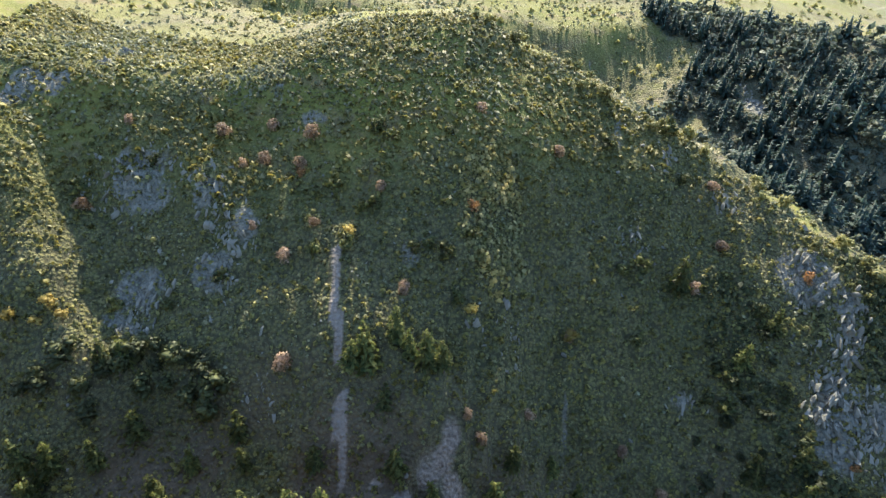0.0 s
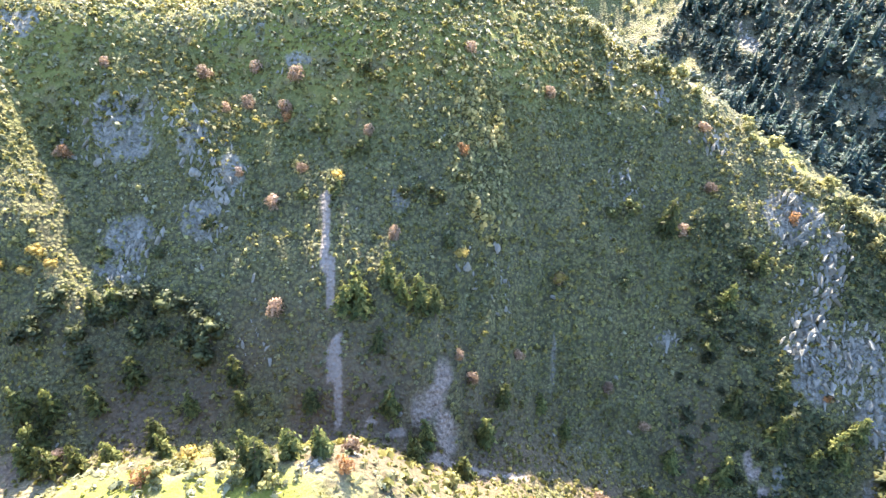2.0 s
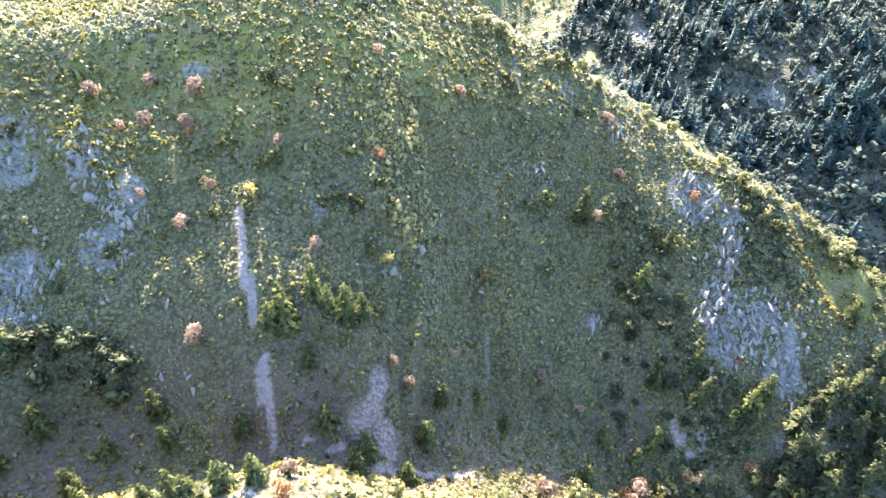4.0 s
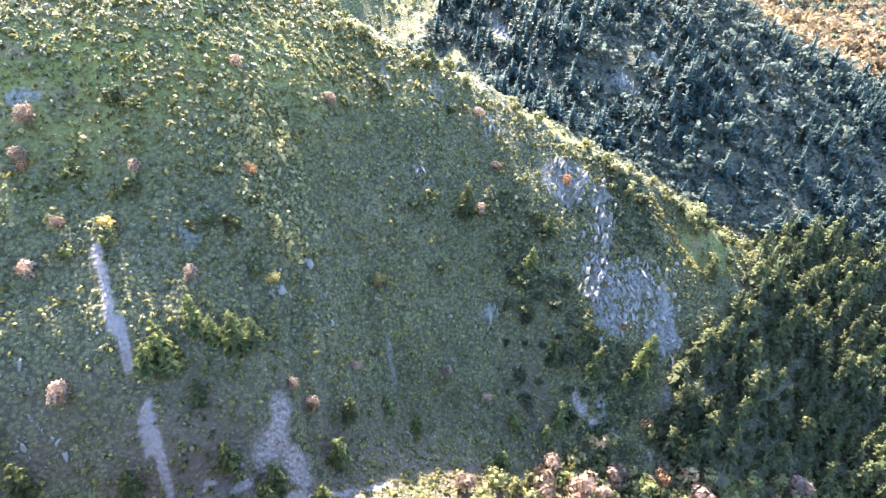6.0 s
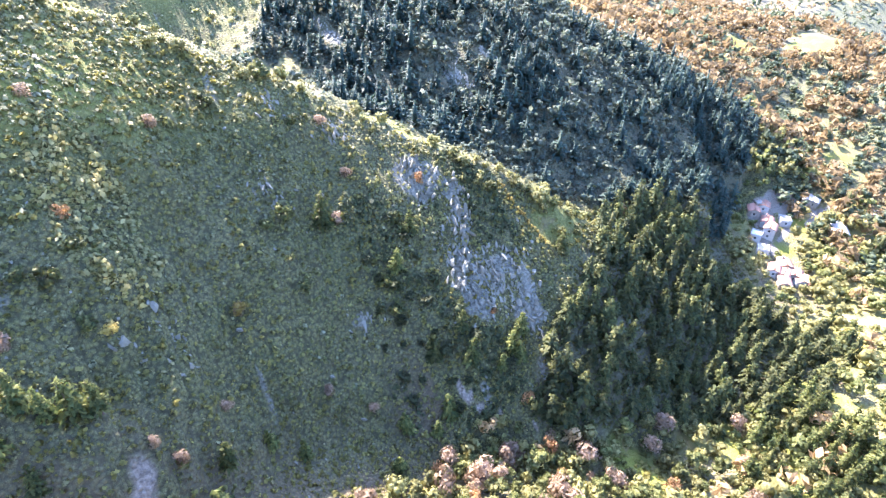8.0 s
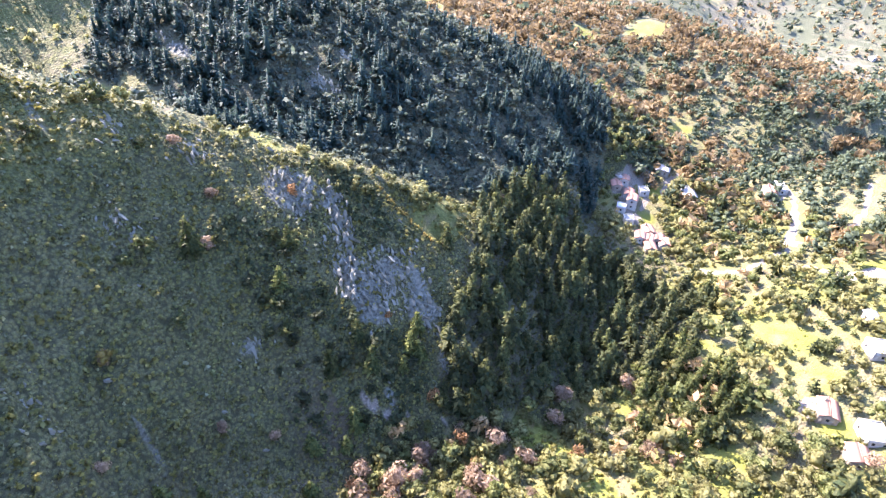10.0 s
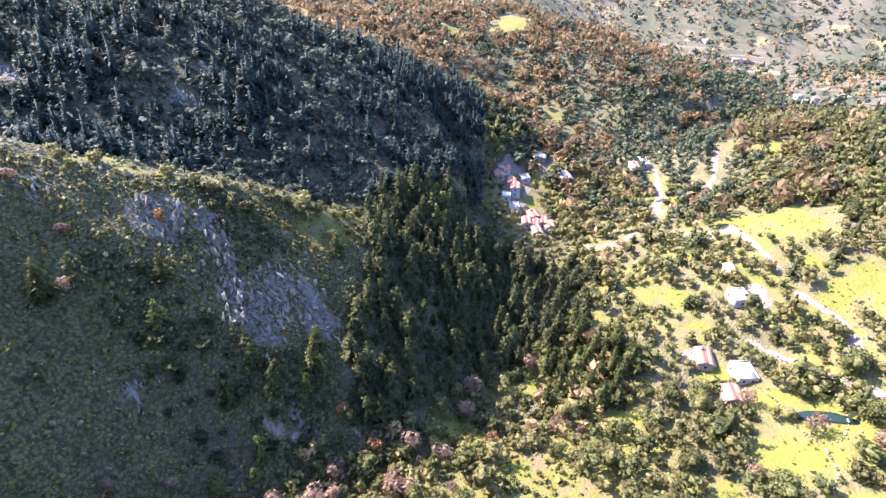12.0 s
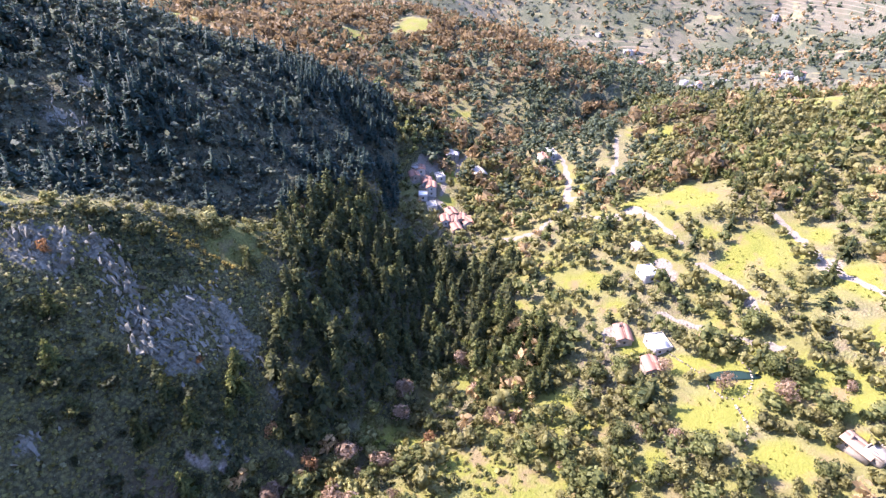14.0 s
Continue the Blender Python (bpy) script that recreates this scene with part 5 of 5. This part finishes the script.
def house(x, y, turn, w, d, h, roof, wall_mat, roof_mat, label, doors=(0,), chimney=False):
    z = min(float(ground(np.array([x + a]), np.array([y + b]))[0]) for a in (-w / 3, w / 3) for b in (-d / 3, d / 3)) + .5
    top = new("house")
    top.matrix_basis = pose(x, y, z, 0, 0, turn)
    tagged(top, label, "house")
    t = .35
    rise = .22 * d
    for side, (ln, m) in enumerate(((w, pose(0, -d / 2, 0)), (d - 2 * t, pose(w / 2, 0, 0, 0, 0, 90)), (w, pose(0, d / 2, 0, 0, 0, 180)), (d - 2 * t, pose(-w / 2, 0, 0, 0, 0, 270)))):
        n = max(1, int(ln / 2.8))
        holes, kinds = [], []
        for level in range(max(1, int(h / 2.7))):
            for j in range(n):
                c = -ln / 2 + ln * (j + .5) / n
                if side in doors and level == 0 and j == n // 2:
                    holes.append((c - .5, c + .5, 0.02, 2.05))
                    kinds.append("door")
                elif side != 2 or j % 2 == 0:
                    holes.append((c - .45, c + .45, level * 2.8 + .95, level * 2.8 + 2.1))
                    kinds.append("window")
        mesh_object("wall", *placed(wall_boxes(ln, h, t, holes, -2.0), m), wall_mat, top)
        for o, kd in zip(holes, kinds):
            if kd == "door":
                dr = mesh_object("door", *placed(boxes([(o[0], o[1], .12, .18, o[2], o[3])]), m), M_WOOD, top, "dark wooden door")
                mesh_object("door_panel", *placed(boxes([(o[0] + .12, o[1] - .12, .09, .12, o[2] + .2, o[3] - .2)]), m), M_WOOD, dr)
            else:
                wd = mesh_object("window", *placed(boxes([(o[0], o[1], .1, .18, o[2], o[2] + .08), (o[0], o[1], .1, .18, o[3] - .08, o[3]), (o[0], o[0] + .08, .1, .18, o[2] + .08, o[3] - .08), (o[1] - .08, o[1], .1, .18, o[2] + .08, o[3] - .08)]), m), M_WOOD, top)
                mesh_object("pane", *placed(boxes([(o[0] + .08, o[1] - .08, .13, .15, o[2] + .08, o[3] - .08)]), m), M_GLASS, wd, "dark window pane")
    if roof == "gable":
        mesh_object("roof", *corrugated(w + .7, d / 2 + .35, rise, pose(0, 0, h + rise)), roof_mat, top)
        mesh_object("roof", *corrugated(w + .7, d / 2 + .35, rise, pose(0, 0, h + rise, 0, 0, 180)), roof_mat, top)
        mesh_object("ridge_cap", *boxes([(-w / 2 - .36, w / 2 + .36, -.14, .14, h + rise + .03, h + rise + .16)]), roof_mat, top)
        for sx_ in (-1, 1):
            xx = sx_ * (w / 2 - t)
            a, b = sorted((xx, sx_ * w / 2))
            k = rise * (1 - 2 * t / d) - .2
            v = np.array([(a, -d / 2 + t, h), (b, -d / 2 + t, h), (b, d / 2 - t, h), (a, d / 2 - t, h), (a, -.01, h + k), (b, -.01, h + k), (b, .01, h + k), (a, .01, h + k)], float)
            mesh_object("gable", v, BOX, wall_mat, top)
    elif roof == "shed":
        mesh_object("roof", *corrugated(w + .5, d + .5, .14 * d, pose(0, d / 2 + .25, h + .14 * d + .17)), roof_mat, top)
        mesh_object("upper_wall", *boxes([(-w / 2, w / 2, d / 2 - t, d / 2, h, h + .12 * d)]), wall_mat, top)
    else:
        mesh_object("roof", *boxes([(-w / 2 + t, w / 2 - t, -d / 2 + t, d / 2 - t, h - .3, h - .05)]), roof_mat, top)
        mesh_object("parapet", *boxes([(-w / 2 - .05, w / 2 + .05, -d / 2 - .05, -d / 2 + .3, h, h + .35), (-w / 2 - .05, w / 2 + .05, d / 2 - .3, d / 2 + .05, h, h + .35),
                                       (-w / 2 - .05, -w / 2 + .3, -d / 2 + .3, d / 2 - .3, h, h + .35), (w / 2 - .3, w / 2 + .05, -d / 2 + .3, d / 2 - .3, h, h + .35)]), wall_mat, top)
    if chimney:
        ch = mesh_object("chimney", *boxes([(w * .25, w * .25 + .6, d * .12, d * .12 + .6, h - .2, h + rise + .9)]), wall_mat, top)
        mesh_object("chimney_cap", *boxes([(w * .25 - .1, w * .25 + .7, d * .12 - .1, d * .12 + .7, h + rise + .9, h + rise + 1.0)]), roof_mat, ch)
    return top


TILED = "old stone house with a weathered red tile roof in the village"
WHITE = "whitewashed flat-roofed house among the olive trees"
# village below the hill
house(283, 82.4, 30, 7, 5.5, 3, "gable", M_STONE, M_TILE, TILED)
house(282, 74.3, 20, 7, 5.5, 3.2, "gable", M_WALL, M_TILE, "whitewashed village house with a pinkish tile roof", (0,), True)
house(276, 70.2, 15, 7, 5.5, 5.4, "gable", M_WALL, M_TILE, "two-storey white village house with a red tile roof")
house(269, 73.1, 15, 6, 5, 3.0, "flat", M_WALL, M_WHITE_ROOF, WHITE)
house(262, 66.2, 25, 6, 5, 2.9, "flat", M_WALL, M_CONCRETE, WHITE)
house(260, 54.8, 35, 7, 5.5, 3.1, "gable", M_STONE, M_TILE, TILED, (0,), True)
house(257, 48.7, 15, 6.5, 5.5, 3.0, "gable", M_STONE, M_TILE, TILED)
house(252, 56.2, 20, 7, 5, 3.0, "gable", M_WALL, M_TILE, TILED)
house(247, 49.1, 30, 7, 5, 3.0, "gable", M_STONE, M_TILE, TILED)
house(257, 42.9, 60, 6, 5, 3.0, "gable", M_STONE, M_TILE, TILED)
house(305, 48.7, 28, 11, 7, 4.4, "gable", M_STONE, M_SLAB, "long ochre house with a pale grey pitched roof", (0, 1))
house(316, 66.2, 10, 7, 5, 3, "gable", M_STONE, M_SLAB, "stone house with a pale roof at the top of the village")
house(289, 83, 50, 5, 4.5, 2.6, "flat", M_STONE, M_CONCRETE, "ruined flat-roofed stone house at the edge of the wood")
house(331, 41.3, 15, 7, 5, 2.8, "flat", M_STONE, M_CONCRETE, "low stone house half hidden by trees")
house(323, 12.1, 20, 8, 6, 5, "gable", M_WALL, M_TILE, "two-storey white villa with a red tile roof by the pool", (0,), True)
house(329, 7.3, 20, 5, 5, 3.2, "flat", M_WALL, M_WHITE_ROOF, WHITE)
house(313, 8.8, 20, 4.5, 4, 2.7, "flat", M_WALL, M_CONCRETE, WHITE)
# farmsteads on the terraces
house(290, 80.5, 20, 6, 5, 3, "gable", M_WALL, M_TILE, TILED)
house(291, 69.3, 35, 6, 5, 3, "flat", M_WALL, M_CONCRETE, WHITE)
house(253, 51.9, 10, 7, 5, 3, "gable", M_STONE, M_TILE, TILED)
house(255, 45.2, 40, 6, 5, 3, "gable", M_WALL, M_TILE, TILED)
house(333, 9.2, 15, 8, 5, 3, "flat", M_WALL, M_WHITE_ROOF, WHITE)
house(315, 68.8, 15, 7, 5, 3, "gable", M_STONE, M_SLAB, TILED)
house(204, -40, 25, 7.5, 6, 3.4, "flat", M_WALL, M_WHITE_ROOF, "whitewashed flat-roofed farmhouse above a green terrace")
house(219, -36.6, 25, 5, 4, 2.8, "gable", M_STONE, M_SLAB, "small stone farm building with a pale roof")
house(173, -30.8, 10, 8, 5.5, 3.0, "gable", M_STONE, M_TILE, "stone farmhouse with a faded tile roof beside the lawn", (0,), True)
house(169, -42.6, 24, 8, 6.5, 3.0, "flat", M_WALL, M_WHITE_ROOF, "large building with a bright white flat roof")
house(158, -39.7, 15, 6.5, 5.5, 3.0, "gable", M_STONE, M_TILE, "small white house with a tile roof by the blossom tree")
house(126, -86.6, 40, 7.5, 4.6, 2.6, "gable", M_STONE, M_TILE_PALE, "long stone house with a faded tile roof and terrace", (0, 1), True)
house(124, -90, 40, 5, 5, 2.8, "flat", M_STONE, M_CONCRETE, "white flat-roofed annex beside the long house")
house(263, -108, 10, 5, 4, 2.7, "flat", M_WALL, M_CONCRETE, WHITE)
# far hamlets
HAMLETS = [(593, -38.9), (618, -47.5), (641, -57), (678, -66.5), (701, -74.1), (755, -56), (767, -64.8), (521, -90.2), (519, -96.3), (512, -101), (519, -117), (522, -122), (539, -166), (539, -173), (536, -177), (533, -182), (800, -19.1), (866, -242)]
for i, (x, y) in enumerate(HAMLETS):
    far = math.hypot(x, y) / 600
    house(x, y, 20 * i, (7 + i % 3) * far, 5 * far, 3.2 + 2.6 * (i % 2), "flat" if i % 3 else "gable", M_WALL, M_CONCRETE if i % 3 else M_TILE, "white house of a far hamlet in the valley")

# swimming pool
pz = float(ground(np.array([308.1]), np.array([2.5]))[0])
pool = new("swimming_pool")
pool.matrix_basis = pose(308.1, 2.5, pz + .35, 0, 0, 20)
tagged(pool, "small turquoise swimming pool with a pale stone rim", "pool")
mesh_object("rim", *boxes([(-4.6, 4.6, -2.9, -2.2, -1.2, .1), (-4.6, 4.6, 2.2, 2.9, -1.2, .1), (-4.6, -3.9, -2.2, 2.2, -1.2, .1), (3.9, 4.6, -2.2, 2.2, -1.2, .1)]), M_CONCRETE, pool)
mesh_object("water", *boxes([(-3.9, 3.9, -2.2, 2.2, -1.2, -.05)]), M_POOL, pool)


def stone_wall(line, label, h=.9, t=.5, lean=.15):
    """A dry-stone wall: single stones laid along a line on the slope."""
    top = new("dry_stone_wall")
    x0, y0 = line[0]
    z0 = float(ground(np.array([x0]), np.array([y0]))[0])
    top.location = (x0, y0, z0)
    tagged(top, label, "wall")
    for (ax, ay), (bx_, by_) in zip(line, line[1:]):
        n = max(1, int(math.hypot(bx_ - ax, by_ - ay) / .9))
        for i in range(n):
            u = (i + .5) / n
            x, y = ax + (bx_ - ax) * u + rng.normal() * .08, ay + (by_ - ay) * u + rng.normal() * .08
            z = float(ground(np.array([x]), np.array([y]))[0])
            st = new("stone", STONES[rng.integers(len(STONES))])
            st.parent = top
            st.matrix_basis = pose(x - x0, y - y0, z - z0 + h * .3, rng.normal() * 12, rng.normal() * 12, math.degrees(math.atan2(by_ - ay, bx_ - ax)) + rng.normal() * 10) @ Matrix.Diagonal((.62, t, h * rng.uniform(.5, .8), 1))
    return top


ring = [(153 + 9 * math.cos(a), -62 + 6 * math.sin(a)) for a in np.linspace(2.2, 5.6, 14)]
stone_wall(ring, "low curved dry-stone wall round the netted garden")
stone_wall([(165, -46), (160, -50), (154, -55), (148, -56)], "dry-stone terrace wall below the white building")
stone_wall([(178, -52), (170, -62), (164, -74)], "pale dry-stone wall along the farm track")
stone_wall([(128, -62), (134, -64), (142, -62)], "tumbled dry-stone wall at the edge of a field")
stone_wall([(112, -30), (113, -40), (111, -50)], "straight field wall of pale stones")
for line in ([(299, 80), (306, 74), (313, 70)], [(290, 76), (296, 70), (302, 66)], [(280, 86), (287, 84), (294, 82)], [(262, 60), (268, 66), (274, 66)], [(298, 56), (303, 60), (309, 57)], [(312, 40), (318, 36), (324, 30)], [(333, 16), (336, 10), (337, 4)]):
    stone_wall(line, "pale dry-stone terrace wall between the village houses")
stone_wall([(196, 14), (203, 6), (212, 2)], "terrace wall of pale stones beside the wood")
nz = ground(np.array([153.0]), np.array([-62.0]))[0]
nn = np.array([(153.5 - 1.2 * (r * math.sin(a)) ** 2 + r * 2.0 * math.cos(a), -62 + r * 8.5 * math.sin(a)) for r in (.0, .5, 1.0) for a in np.linspace(0, 6.283, 17)[:-1]])
nv = np.concatenate([np.c_[nn, ground(nn[:, 0], nn[:, 1]) + .35], np.c_[nn, ground(nn[:, 0], nn[:, 1]) + .29]])
nf = [(r * 16 + k, r * 16 + (k + 1) % 16, (r + 1) * 16 + (k + 1) % 16, (r + 1) * 16 + k) for r in (0, 1) for k in range(16)]
nf += [(48 + a, 48 + d_, 48 + c, 48 + b) for a, b, c, d_ in nf] + [(32 + k, 32 + (k + 1) % 16, 80 + (k + 1) % 16, 80 + k) for k in range(16)]
tagged(mesh_object("garden_netting", nv, np.array(nf), M_NET), "dark green netting spread over an oval garden bed", "netting")
